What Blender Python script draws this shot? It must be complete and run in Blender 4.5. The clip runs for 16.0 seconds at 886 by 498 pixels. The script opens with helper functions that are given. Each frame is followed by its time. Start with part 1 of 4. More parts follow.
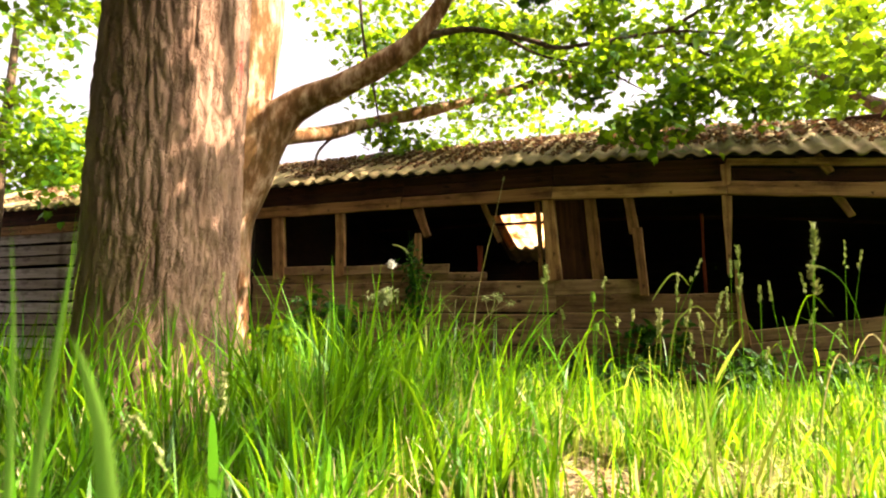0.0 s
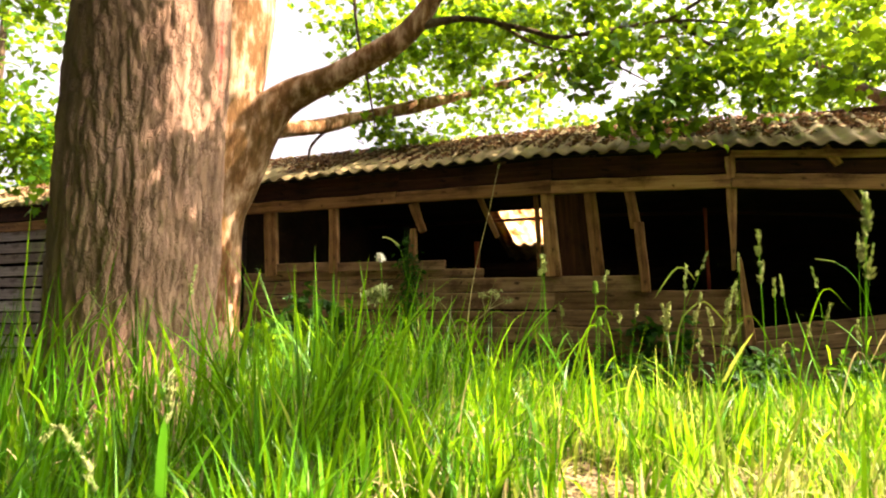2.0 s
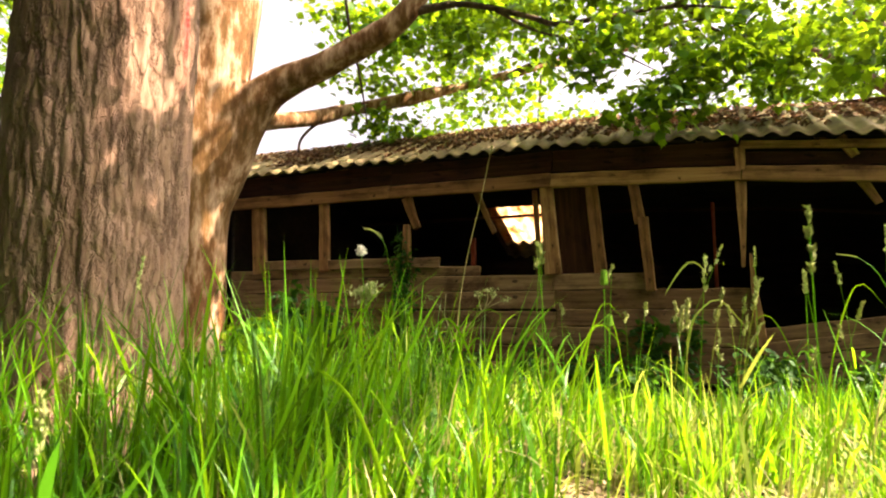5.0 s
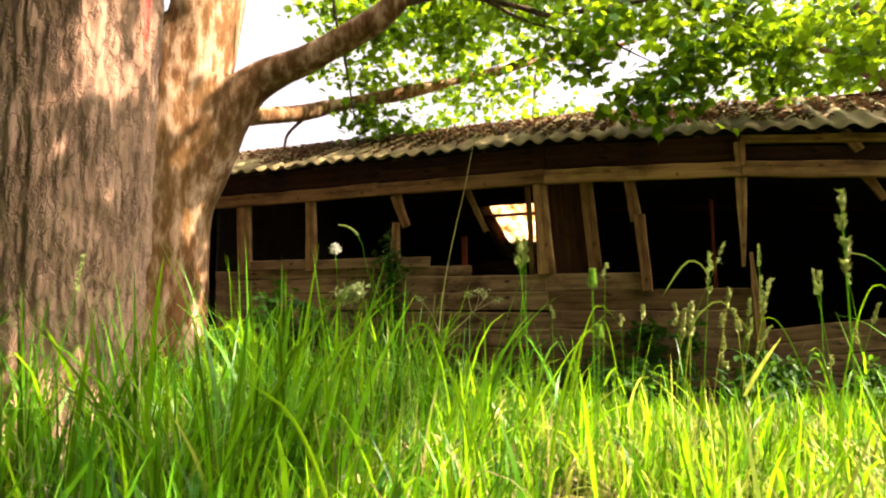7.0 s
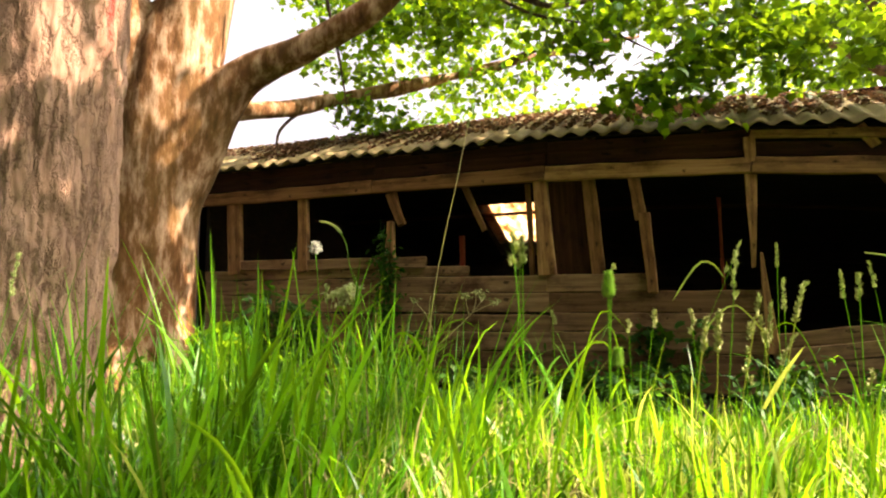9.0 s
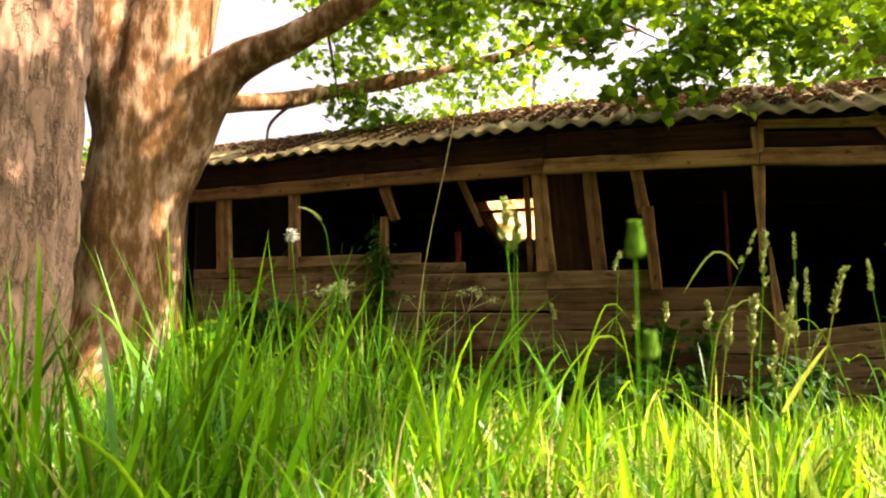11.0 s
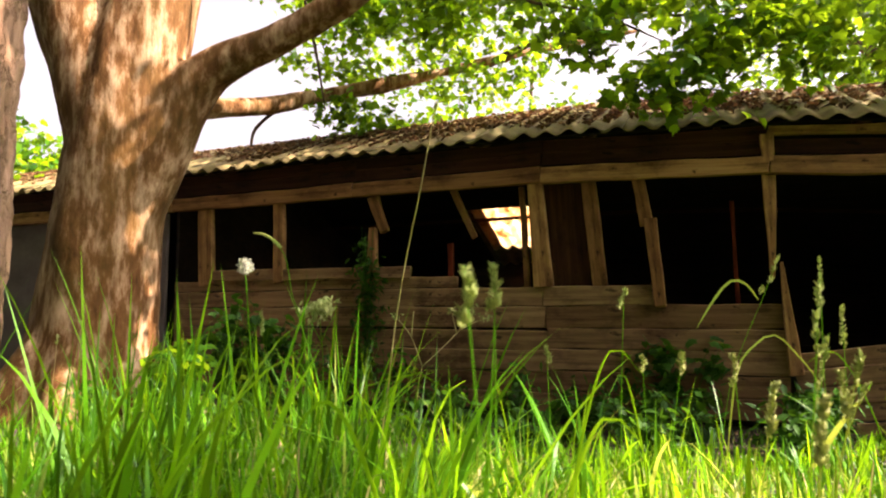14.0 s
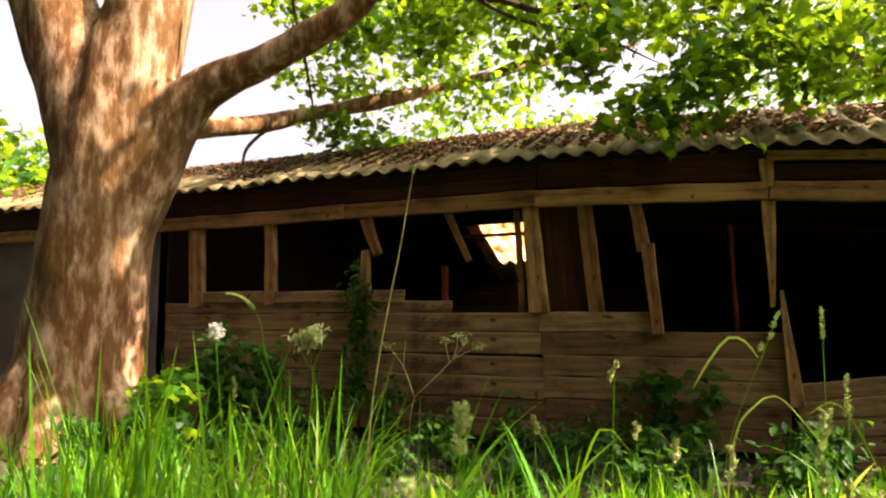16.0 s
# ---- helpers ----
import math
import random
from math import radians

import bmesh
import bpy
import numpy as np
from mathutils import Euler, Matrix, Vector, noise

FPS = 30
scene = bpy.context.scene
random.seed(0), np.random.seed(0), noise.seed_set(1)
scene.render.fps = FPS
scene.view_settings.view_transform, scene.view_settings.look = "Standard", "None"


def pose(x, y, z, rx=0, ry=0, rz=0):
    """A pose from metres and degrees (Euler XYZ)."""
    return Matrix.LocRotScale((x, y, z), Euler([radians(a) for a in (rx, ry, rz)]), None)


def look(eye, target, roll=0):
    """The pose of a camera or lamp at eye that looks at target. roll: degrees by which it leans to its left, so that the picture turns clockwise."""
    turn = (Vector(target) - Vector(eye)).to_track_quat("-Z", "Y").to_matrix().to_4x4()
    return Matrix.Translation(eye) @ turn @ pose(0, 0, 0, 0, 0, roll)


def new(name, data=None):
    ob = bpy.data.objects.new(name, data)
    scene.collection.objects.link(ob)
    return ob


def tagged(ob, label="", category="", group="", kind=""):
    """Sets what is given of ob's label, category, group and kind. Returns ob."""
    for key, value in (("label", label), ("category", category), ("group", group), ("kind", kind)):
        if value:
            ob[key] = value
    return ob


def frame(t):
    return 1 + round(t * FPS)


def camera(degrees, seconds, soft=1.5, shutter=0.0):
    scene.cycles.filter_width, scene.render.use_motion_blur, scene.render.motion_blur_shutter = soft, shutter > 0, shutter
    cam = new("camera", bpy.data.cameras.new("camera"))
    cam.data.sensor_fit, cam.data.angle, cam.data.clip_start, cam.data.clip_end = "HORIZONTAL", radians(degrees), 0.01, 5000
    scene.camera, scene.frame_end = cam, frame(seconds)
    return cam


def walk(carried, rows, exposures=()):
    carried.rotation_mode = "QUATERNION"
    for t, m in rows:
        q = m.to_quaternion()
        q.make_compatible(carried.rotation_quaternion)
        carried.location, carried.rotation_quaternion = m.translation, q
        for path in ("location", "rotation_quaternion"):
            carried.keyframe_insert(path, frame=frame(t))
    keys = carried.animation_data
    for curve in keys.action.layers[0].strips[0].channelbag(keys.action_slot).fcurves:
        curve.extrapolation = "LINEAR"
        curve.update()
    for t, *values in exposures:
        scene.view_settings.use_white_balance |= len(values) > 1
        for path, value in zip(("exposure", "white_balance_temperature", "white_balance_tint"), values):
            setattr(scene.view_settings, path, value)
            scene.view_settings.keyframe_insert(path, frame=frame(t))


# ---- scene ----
cam = camera(67.6, 16.0, 2.1)
cam.data.dof.use_dof, cam.data.dof.focus_distance, cam.data.dof.aperture_fstop = True, 5.5, 6.5
METRES, EYE, TILT, LEAN, TURN = 1.72, 0.70, 5.5, 0.0, 0.0
ROWS = [
    (0.0, 0.0, 0.0, 0.0, 0.0, 0.0, -0.0),
    (0.5, 0.0038, 0.0243, -0.0042, 0.01, -0.04, 0.01),
    (1.0, 0.0092, 0.0522, -0.0096, 0.05, -0.06, 0.02),
    (1.5, 0.0148, 0.0791, -0.0128, -0.06, -0.09, 0.04),
    (2.0, 0.021, 0.11, -0.0184, -0.05, -0.1, 0.06),
    (2.5, 0.0268, 0.1381, -0.0239, -0.09, -0.26, 0.09),
    (3.0, 0.0336, 0.1697, -0.0295, -0.09, -0.19, 0.07),
    (3.5, 0.0387, 0.196, -0.0321, -0.04, 0.01, 0.08),
    (4.0, 0.0424, 0.2267, -0.0341, -0.01, -0.02, 0.07),
    (6.5, 0.0806, 0.3777, -0.0447, -0.19, -0.12, 0.1),
    (7.0, 0.0907, 0.4115, -0.044, -0.31, -0.09, 0.12),
    (7.5, 0.097, 0.4421, -0.0391, -0.25, 0.04, 0.08),
    (8.0, 0.1025, 0.4792, -0.0371, -0.26, -0.05, 0.07),
    (8.5, 0.1067, 0.511, -0.0397, -0.25, -0.12, 0.05),
    (9.0, 0.1126, 0.5465, -0.0467, -0.25, -0.08, 0.03),
    (11.5, 0.138, 0.7053, -0.0761, -0.33, 0.02, 0.09),
    (12.0, 0.1429, 0.7404, -0.0715, -0.32, 0.01, 0.09),
    (12.5, 0.1485, 0.7693, -0.0633, -0.35, 0.07, 0.11),
    (13.0, 0.1556, 0.7994, -0.0513, -0.43, 0.11, 0.15),
    (13.5, 0.1622, 0.8221, -0.0385, -0.35, 0.19, 0.18),
    (14.0, 0.1707, 0.8455, -0.0218, -0.4, 0.24, 0.18),
    (14.5, 0.1792, 0.8629, -0.003, -0.46, 0.34, 0.24),
    (15.0, 0.1884, 0.8791, 0.0241, -0.41, 0.36, 0.22),
    (15.5, 0.1952, 0.8916, 0.0476, -0.38, 0.46, 0.21),
    (16.0, 0.2006, 0.9032, 0.0741, -0.41, 0.52, 0.24),
]
walk(cam, [(t, pose(0, 0, EYE, TILT, LEAN, TURN) @ pose(METRES * x, METRES * y, METRES * z, 90 + pitch, roll, yaw)) for t, x, y, z, yaw, pitch, roll in ROWS], [(0.0, 2.46, 7100, 26), (8.0, 2.35, 7100, 26), (12.0, 2.3, 7100, 26), (16.0, 2.14, 7000, 28)])

# ---- light ----
world = bpy.data.worlds.new("world")
scene.world = world
world.use_nodes = True
SUN_AZ, SUN_EL = -10.0, 46.0      # degrees from +x towards +y, and above the horizon
wn = world.node_tree.nodes
sky = wn.new("ShaderNodeTexSky")
sky.sky_type, sky.sun_disc = "NISHITA", False
sky.sun_elevation, sky.sun_rotation = radians(SUN_EL), radians(90 - SUN_AZ)
sky.air_density, sky.dust_density, sky.ozone_density = 0.8, 8.0, 0.6
wn["Background"].inputs["Strength"].default_value = 0.1
haze = wn.new("ShaderNodeHueSaturation")        # a bright, milky summer sky
haze.inputs["Saturation"].default_value, haze.inputs["Value"].default_value = 0.22, 1.1
world.node_tree.links.new(sky.outputs[0], haze.inputs["Color"])
world.node_tree.links.new(haze.outputs[0], wn["Background"].inputs["Color"])
sun = new("sun", bpy.data.lights.new("sun", "SUN"))
sun.data.energy, sun.data.angle, sun.data.color = 5.0, radians(0.55), (1.0, 0.89, 0.74)
sun_way = Vector((math.cos(radians(SUN_EL)) * math.cos(radians(SUN_AZ)), math.cos(radians(SUN_EL)) * math.sin(radians(SUN_AZ)), math.sin(radians(SUN_EL))))
sun.matrix_world = look(sun_way * 40, (0, 0, 0))

# ---- materials ----


def material(name):
    m = bpy.data.materials.new(name)
    m.use_nodes = True
    return m, m.node_tree.nodes, m.node_tree.links, m.node_tree.nodes["Principled BSDF"]


def ramp(nodes, links, source, stops):
    r = nodes.new("ShaderNodeValToRGB")
    while len(r.color_ramp.elements) < len(stops):
        r.color_ramp.elements.new(0.5)
    for e, (at, c) in zip(r.color_ramp.elements, stops):
        e.position, e.color = at, (*c, 1)
    links.new(source, r.inputs[0])
    return r.outputs[0]


def tex(nodes, links, scale, size=(1, 1, 1), detail=6.0, rough=0.6, kind="ShaderNodeTexNoise"):
    co = nodes.new("ShaderNodeTexCoord")
    mp = nodes.new("ShaderNodeMapping")
    mp.inputs["Scale"].default_value = size
    t = nodes.new(kind)
    t.inputs["Scale"].default_value = scale
    if kind == "ShaderNodeTexNoise":
        t.inputs["Detail"].default_value, t.inputs["Roughness"].default_value = detail, rough
    links.new(co.outputs["Object"], mp.inputs["Vector"])
    links.new(mp.outputs[0], t.inputs["Vector"])
    return t


def mix(nodes, links, a, b, fac, how="MIX"):
    n = nodes.new("ShaderNodeMix")
    n.data_type, n.blend_type = "RGBA", how
    for sock, v in ((n.inputs[6], a), (n.inputs[7], b), (n.inputs[0], fac)):
        if isinstance(v, (int, float)):
            sock.default_value = v
        elif isinstance(v, tuple):
            sock.default_value = (*v, 1)
        else:
            links.new(v, sock)
    return n.outputs[2]


def bump(nodes, links, shader, height, strength, distance):
    b = nodes.new("ShaderNodeBump")
    b.inputs["Strength"].default_value, b.inputs["Distance"].default_value = strength, distance
    links.new(height, b.inputs["Height"])
    links.new(b.outputs[0], shader.inputs["Normal"])


def bark_material(name, dark, mid, pale, moss=0.0, red=None, cracks=13.0, deep=1.0, plate=0.3):
    """Bark in upright plates: cracks per metre, and the plates' width over their height."""
    m, n, l, s = material(name)
    a = tex(n, l, 9, (1, 1, 0.3), 8, 0.65)
    c = ramp(n, l, a.outputs[0], [(0.33, dark), (0.48, mid), (0.66, pale)])
    crack = tex(n, l, cracks, (1, 1, plate), kind="ShaderNodeTexVoronoi")
    crack.feature = "DISTANCE_TO_EDGE"
    wob = tex(n, l, 13, (1, 1, 0.6), 5, 0.7)
    shift = n.new("ShaderNodeVectorMath")
    shift.operation = "MULTIPLY_ADD"
    shift.inputs[1].default_value = (0.13, 0.13, 0.09)
    l.new(wob.outputs["Color"], shift.inputs[0])
    l.new(crack.inputs["Vector"].links[0].from_socket, shift.inputs[2])
    l.new(shift.outputs[0], crack.inputs["Vector"])
    gap = ramp(n, l, crack.outputs["Distance"], [(0.0, (0, 0, 0)), (0.05, (0.35, 0.35, 0.35)), (0.16, (1, 1, 1))])
    some = tex(n, l, 5, (1, 1, 0.5), 5, 0.7)        # cracks fade in and out
    where = ramp(n, l, some.outputs[0], [(0.45, (0.05, 0.05, 0.05)), (0.62, (0.75 * min(1.0, deep + 0.25),) * 3)])
    open_gap = mix(n, l, where, (0.0, 0.0, 0.0), gap)
    c = mix(n, l, c, tuple(v * 0.62 for v in dark), open_gap)
    b = tex(n, l, 2.2, (1, 1, 0.5), 4)
    c = mix(n, l, c, (0.7, 0.6, 0.48), ramp(n, l, b.outputs[0], [(0.45, (0, 0, 0)), (0.8, (0.5, 0.5, 0.5))]), "MULTIPLY")
    if red:
        co = n.new("ShaderNodeTexCoord")
        mp = n.new("ShaderNodeMapping")
        mp.vector_type = "TEXTURE"
        mp.inputs["Location"].default_value, mp.inputs["Scale"].default_value = red, (0.075, 0.06, 0.5)
        gr = n.new("ShaderNodeTexGradient")
        gr.gradient_type = "SPHERICAL"
        l.new(co.outputs["Object"], mp.inputs[0])
        l.new(mp.outputs[0], gr.inputs[0])
        st = n.new("ShaderNodeMath")
        st.operation = "MULTIPLY"
        l.new(gr.outputs["Fac"], st.inputs[0])
        l.new(a.outputs[0], st.inputs[1])
        c = mix(n, l, c, (0.36, 0.035, 0.025), ramp(n, l, st.outputs[0], [(0.12, (0, 0, 0)), (0.45, (0.9, 0.9, 0.9))]))
    if moss:
        g = tex(n, l, 3.1, (1, 1, 0.4), 7)
        c = mix(n, l, c, (0.07, 0.045, 0.007), ramp(n, l, g.outputs[0], [(0.45, (0, 0, 0)), (0.65, (moss, moss, moss))]))
    l.new(c, s.inputs["Base Color"])
    s.inputs["Roughness"].default_value = 0.9
    s.inputs["Specular IOR Level"].default_value = 0.2
    f = tex(n, l, 34, (1, 1, 0.35), 8, 0.7)
    bump(n, l, s, mix(n, l, f.outputs[0], gap, 0.5), 0.9, 0.016 * deep + 0.004)
    return m


def wood_material(name, dark, mid, pale, gloss=0.85):
    m, n, l, s = material(name)
    a = tex(n, l, 11, (0.1, 1, 2.2), 7, 0.6)
    c = ramp(n, l, a.outputs[0], [(0.25, dark), (0.5, mid), (0.78, pale)])
    fine = tex(n, l, 60, (0.05, 1, 1.4), 4, 0.6)
    c = mix(n, l, c, (0.62, 0.55, 0.48), ramp(n, l, fine.outputs[0], [(0.5, (0, 0, 0)), (0.7, (0.6, 0.6, 0.6))]), "MULTIPLY")
    b = tex(n, l, 3.1, (0.6, 1, 1.2), 7, 0.7)
    c = mix(n, l, c, (0.2, 0.13, 0.09), ramp(n, l, b.outputs[0], [(0.5, (0, 0, 0)), (0.68, (0.9, 0.9, 0.9))]), "MULTIPLY")
    spot = tex(n, l, 17, (0.7, 1, 1), 3, 0.5)
    c = mix(n, l, c, tuple(v * 0.4 for v in dark), ramp(n, l, spot.outputs[0], [(0.66, (0, 0, 0)), (0.72, (0.9, 0.9, 0.9))]))
    oi = n.new("ShaderNodeObjectInfo")
    c = mix(n, l, c, ramp(n, l, oi.outputs["Random"], [(0, (0.55, 0.46, 0.38)), (0.5, (0.85, 0.8, 0.74)), (1, (1, 0.95, 0.88))]), 1.0, "MULTIPLY")
    l.new(c, s.inputs["Base Color"])
    s.inputs["Roughness"].default_value = gloss
    s.inputs["Specular IOR Level"].default_value = 0.25
    bump(n, l, s, a.outputs[0], 0.6, 0.006)
    return m


def leaf_material(name, dark, pale, through_colour, share=0.5, gloss=0.45):
    m, n, l, s = material(name)
    g = n.new("ShaderNodeNewGeometry")
    c = ramp(n, l, g.outputs["Random Per Island"], [(0, dark), (0.45, tuple((v + w) / 2 for v, w in zip(dark, pale))), (0.85, pale), (1.0, tuple(v * 1.3 for v in pale))])
    v = tex(n, l, 2.3, detail=3)
    c = mix(n, l, c, (0.62, 0.85, 0.6), ramp(n, l, v.outputs[0], [(0.42, (0, 0, 0)), (0.62, (1, 1, 1))]), "MULTIPLY")
    l.new(c, s.inputs["Base Color"])
    s.inputs["Roughness"].default_value = gloss
    s.inputs["Specular IOR Level"].default_value = 0.18
    t = n.new("ShaderNodeBsdfTranslucent")
    tc = ramp(n, l, g.outputs["Random Per Island"], [(0, tuple(v * 0.22 for v in through_colour)), (0.55, tuple(v * 0.7 for v in through_colour)), (1, tuple(min(0.85, v * 1.25) for v in through_colour))])
    l.new(tc, t.inputs["Color"])
    ms = n.new("ShaderNodeMixShader")
    ms.inputs[0].default_value = share
    l.new(s.outputs[0], ms.inputs[1])
    l.new(t.outputs[0], ms.inputs[2])
    l.new(ms.outputs[0], n["Material Output"].inputs["Surface"])
    return m


BARK = bark_material("furrowed_bark", (0.2, 0.12, 0.074), (0.265, 0.163, 0.1), (0.34, 0.215, 0.14), 0.0, (-1.08, 3.4, 2.0), 22.0, 0.9, 0.17)
BARK_SMOOTH = bark_material("smooth_bark", (0.06, 0.024, 0.006), (0.16, 0.076, 0.024), (0.52, 0.36, 0.22), 0.6, None, 7.0, 0.15, 0.12)
TWIG = bark_material("twig_bark", (0.04, 0.025, 0.015), (0.09, 0.06, 0.035), (0.16, 0.11, 0.06))
WOOD = wood_material("weathered_wood", (0.12, 0.055, 0.018), (0.36, 0.205, 0.08), (0.52, 0.34, 0.155))
WALL_WOOD = wood_material("old_wall_board", (0.11, 0.062, 0.029), (0.27, 0.172, 0.086), (0.38, 0.26, 0.142))
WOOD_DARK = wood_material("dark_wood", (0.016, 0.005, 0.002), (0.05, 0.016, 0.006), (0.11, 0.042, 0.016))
# near-black wood: the shed interior's shade is put into this colour
SHADE_WOOD = wood_material("shade_toned_wood", (0.006, 0.004, 0.003), (0.016, 0.011, 0.008), (0.03, 0.02, 0.014))
WOOD_GREY = wood_material("grey_wood", (0.2, 0.19, 0.195), (0.42, 0.415, 0.43), (0.6, 0.6, 0.62))
WOOD_RED = wood_material("red_paint", (0.12, 0.02, 0.01), (0.3, 0.05, 0.025), (0.36, 0.1, 0.06))
LEAF = leaf_material("maple_leaf", (0.01, 0.06, 0.005), (0.04, 0.15, 0.009), (0.41, 0.68, 0.014), 0.47)
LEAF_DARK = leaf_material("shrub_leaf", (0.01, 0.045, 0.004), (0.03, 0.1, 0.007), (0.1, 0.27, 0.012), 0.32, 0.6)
GRASS = leaf_material("grass_blade", (0.01, 0.07, 0.003), (0.08, 0.26, 0.009), (0.33, 0.67, 0.01), 0.47, 0.38)
GRASS_WIDE = leaf_material("broad_grass", (0.07, 0.25, 0.03), (0.12, 0.36, 0.05), (0.3, 0.65, 0.08), 0.5, 0.5)
# paler, yellower variant of the grass blade colour
GRASS_PALE = leaf_material("yellow_green_blade", (0.12, 0.2, 0.02), (0.34, 0.4, 0.09), (0.6, 0.7, 0.09), 0.45, 0.45)
STRAW = leaf_material("dry_stem", (0.3, 0.22, 0.1), (0.58, 0.48, 0.24), (0.6, 0.5, 0.2), 0.35, 0.6)
SEED = leaf_material("seed_head", (0.3, 0.34, 0.1), (0.52, 0.54, 0.24), (0.55, 0.62, 0.22), 0.4, 0.7)
SEED_GREEN = leaf_material("green_seed_head", (0.2, 0.4, 0.05), (0.34, 0.6, 0.1), (0.5, 0.8, 0.12), 0.5, 0.7)
LITTER = leaf_material("dead_leaf", (0.12, 0.065, 0.03), (0.42, 0.3, 0.18), (0.3, 0.18, 0.08), 0.2, 0.7)
ROOF_LITTER = leaf_material("rotting_leaf", (0.07, 0.032, 0.016), (0.25, 0.125, 0.06), (0.25, 0.12, 0.05), 0.15, 0.8)
PETAL = leaf_material("pale_petal", (0.55, 0.58, 0.16), (0.82, 0.8, 0.5), (0.75, 0.75, 0.3), 0.4, 0.6)
FLUFF = leaf_material("seed_fluff", (0.6, 0.55, 0.5), (0.8, 0.76, 0.7), (0.7, 0.65, 0.6), 0.5, 0.8)

PLASTIC, _n, _l, _s = material("amber_plastic")
_a = tex(_n, _l, 5, (1, 1, 1), 6, 0.7)
_s.inputs["Roughness"].default_value = 0.5
_s.inputs["Base Color"].default_value = (0.5, 0.38, 0.2, 1)
_t = _n.new("ShaderNodeBsdfTranslucent")
_l.new(ramp(_n, _l, _a.outputs[0], [(0.35, (0.4, 0.16, 0.05)), (0.47, (0.9, 0.66, 0.4)), (0.6, (0.98, 0.88, 0.7))]), _t.inputs["Color"])
_m = _n.new("ShaderNodeMixShader")
_m.inputs[0].default_value = 0.9
_l.new(_s.outputs[0], _m.inputs[1])
_l.new(_t.outputs[0], _m.inputs[2])
_l.new(_m.outputs[0], _n["Material Output"].inputs["Surface"])

SHEET, _n, _l, _s = material("fibre_cement")
_a = tex(_n, _l, 3.5, (1, 1, 1), 8, 0.7)
_c = ramp(_n, _l, _a.outputs[0], [(0.3, (0.1, 0.06, 0.03)), (0.5, (0.24, 0.185, 0.075)), (0.7, (0.38, 0.32, 0.14))])
_b = tex(_n, _l, 14, (1, 1, 1), 8, 0.7)
_c = mix(_n, _l, _c, (0.14, 0.13, 0.04), ramp(_n, _l, _b.outputs[0], [(0.48, (0, 0, 0)), (0.62, (0.8, 0.8, 0.8))]))
_l.new(_c, _s.inputs["Base Color"])
_s.inputs["Roughness"].default_value = 0.92
bump(_n, _l, _s, _b.outputs[0], 0.7, 0.008)

SOIL, _n, _l, _s = material("soil")
_a = tex(_n, _l, 2.0, (1, 1, 1), 8, 0.7)
_c = ramp(_n, _l, _a.outputs[0], [(0.35, (0.02, 0.013, 0.008)), (0.55, (0.05, 0.034, 0.019)), (0.7, (0.11, 0.08, 0.045))])
_b = tex(_n, _l, 60, (1, 1, 1), 6, 0.7)
_c = mix(_n, _l, _c, (0.24, 0.18, 0.11), ramp(_n, _l, _b.outputs[0], [(0.55, (0, 0, 0)), (0.7, (0.5, 0.5, 0.5))]))
_l.new(_c, _s.inputs["Base Color"])
_s.inputs["Roughness"].default_value = 0.95
bump(_n, _l, _s, _b.outputs[0], 0.8, 0.02)

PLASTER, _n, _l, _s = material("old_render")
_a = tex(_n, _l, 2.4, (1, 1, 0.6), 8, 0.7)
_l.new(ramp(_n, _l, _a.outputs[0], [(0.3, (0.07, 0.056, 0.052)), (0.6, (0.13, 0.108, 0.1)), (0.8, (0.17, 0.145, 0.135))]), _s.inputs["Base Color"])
_s.inputs["Roughness"].default_value = 0.95
bump(_n, _l, _s, _a.outputs[0], 0.4, 0.01)

# ---- mesh helpers ----


def obj(name, verts, faces, mat, parent=None, label="", smooth=False, local=None):
    me = bpy.data.meshes.new(name)
    me.from_pydata([tuple(v) for v in verts], [], [tuple(f) for f in faces])
    me.materials.append(mat)
    if smooth:
        me.polygons.foreach_set("use_smooth", [True] * len(me.polygons))
    me.update()
    ob = new(name, me)
    ob.parent = parent
    if local is not None:
        ob.matrix_local = local
    if label:
        ob["label"] = label
    return ob


def many(name, verts, tris, mat, parent=None, label=""):
    """One mesh from arrays of places and triangles."""
    me = bpy.data.meshes.new(name)
    verts, tris = np.asarray(verts, dtype=np.float32), np.asarray(tris, dtype=np.int32)
    me.vertices.add(len(verts))
    me.vertices.foreach_set("co", verts.ravel())
    me.loops.add(tris.size)
    me.loops.foreach_set("vertex_index", tris.ravel())
    me.polygons.add(len(tris))
    me.polygons.foreach_set("loop_start", np.arange(0, tris.size, 3, dtype=np.int32))
    me.update(calc_edges=True)
    me.materials.append(mat)
    ob = new(name, me)
    ob.parent = parent
    if label:
        ob["label"] = label
    return ob


def empty(name, m, label, category, group="", kind=""):
    ob = new(name)
    ob.empty_display_size = 0.1
    ob.matrix_world = m
    return tagged(ob, label, category, group, kind)


def spline(points, step):
    """Catmull-Rom through rows of numbers."""
    p = np.array(points, float)
    p = np.vstack([2 * p[0] - p[1], p, 2 * p[-1] - p[-2]])
    out = []
    for i in range(1, len(p) - 2):
        n = max(2, int(np.linalg.norm(p[i + 1][:3] - p[i][:3]) / step))
        for k in range(n):
            t = k / n
            out.append(0.5 * (2 * p[i] + (p[i + 1] - p[i - 1]) * t + (2 * p[i - 1] - 5 * p[i] + 4 * p[i + 1] - p[i + 2]) * t * t
                              + (3 * p[i] - p[i - 1] - 3 * p[i + 1] + p[i + 2]) * t ** 3))
    out.append(p[-2])
    return np.array(out)


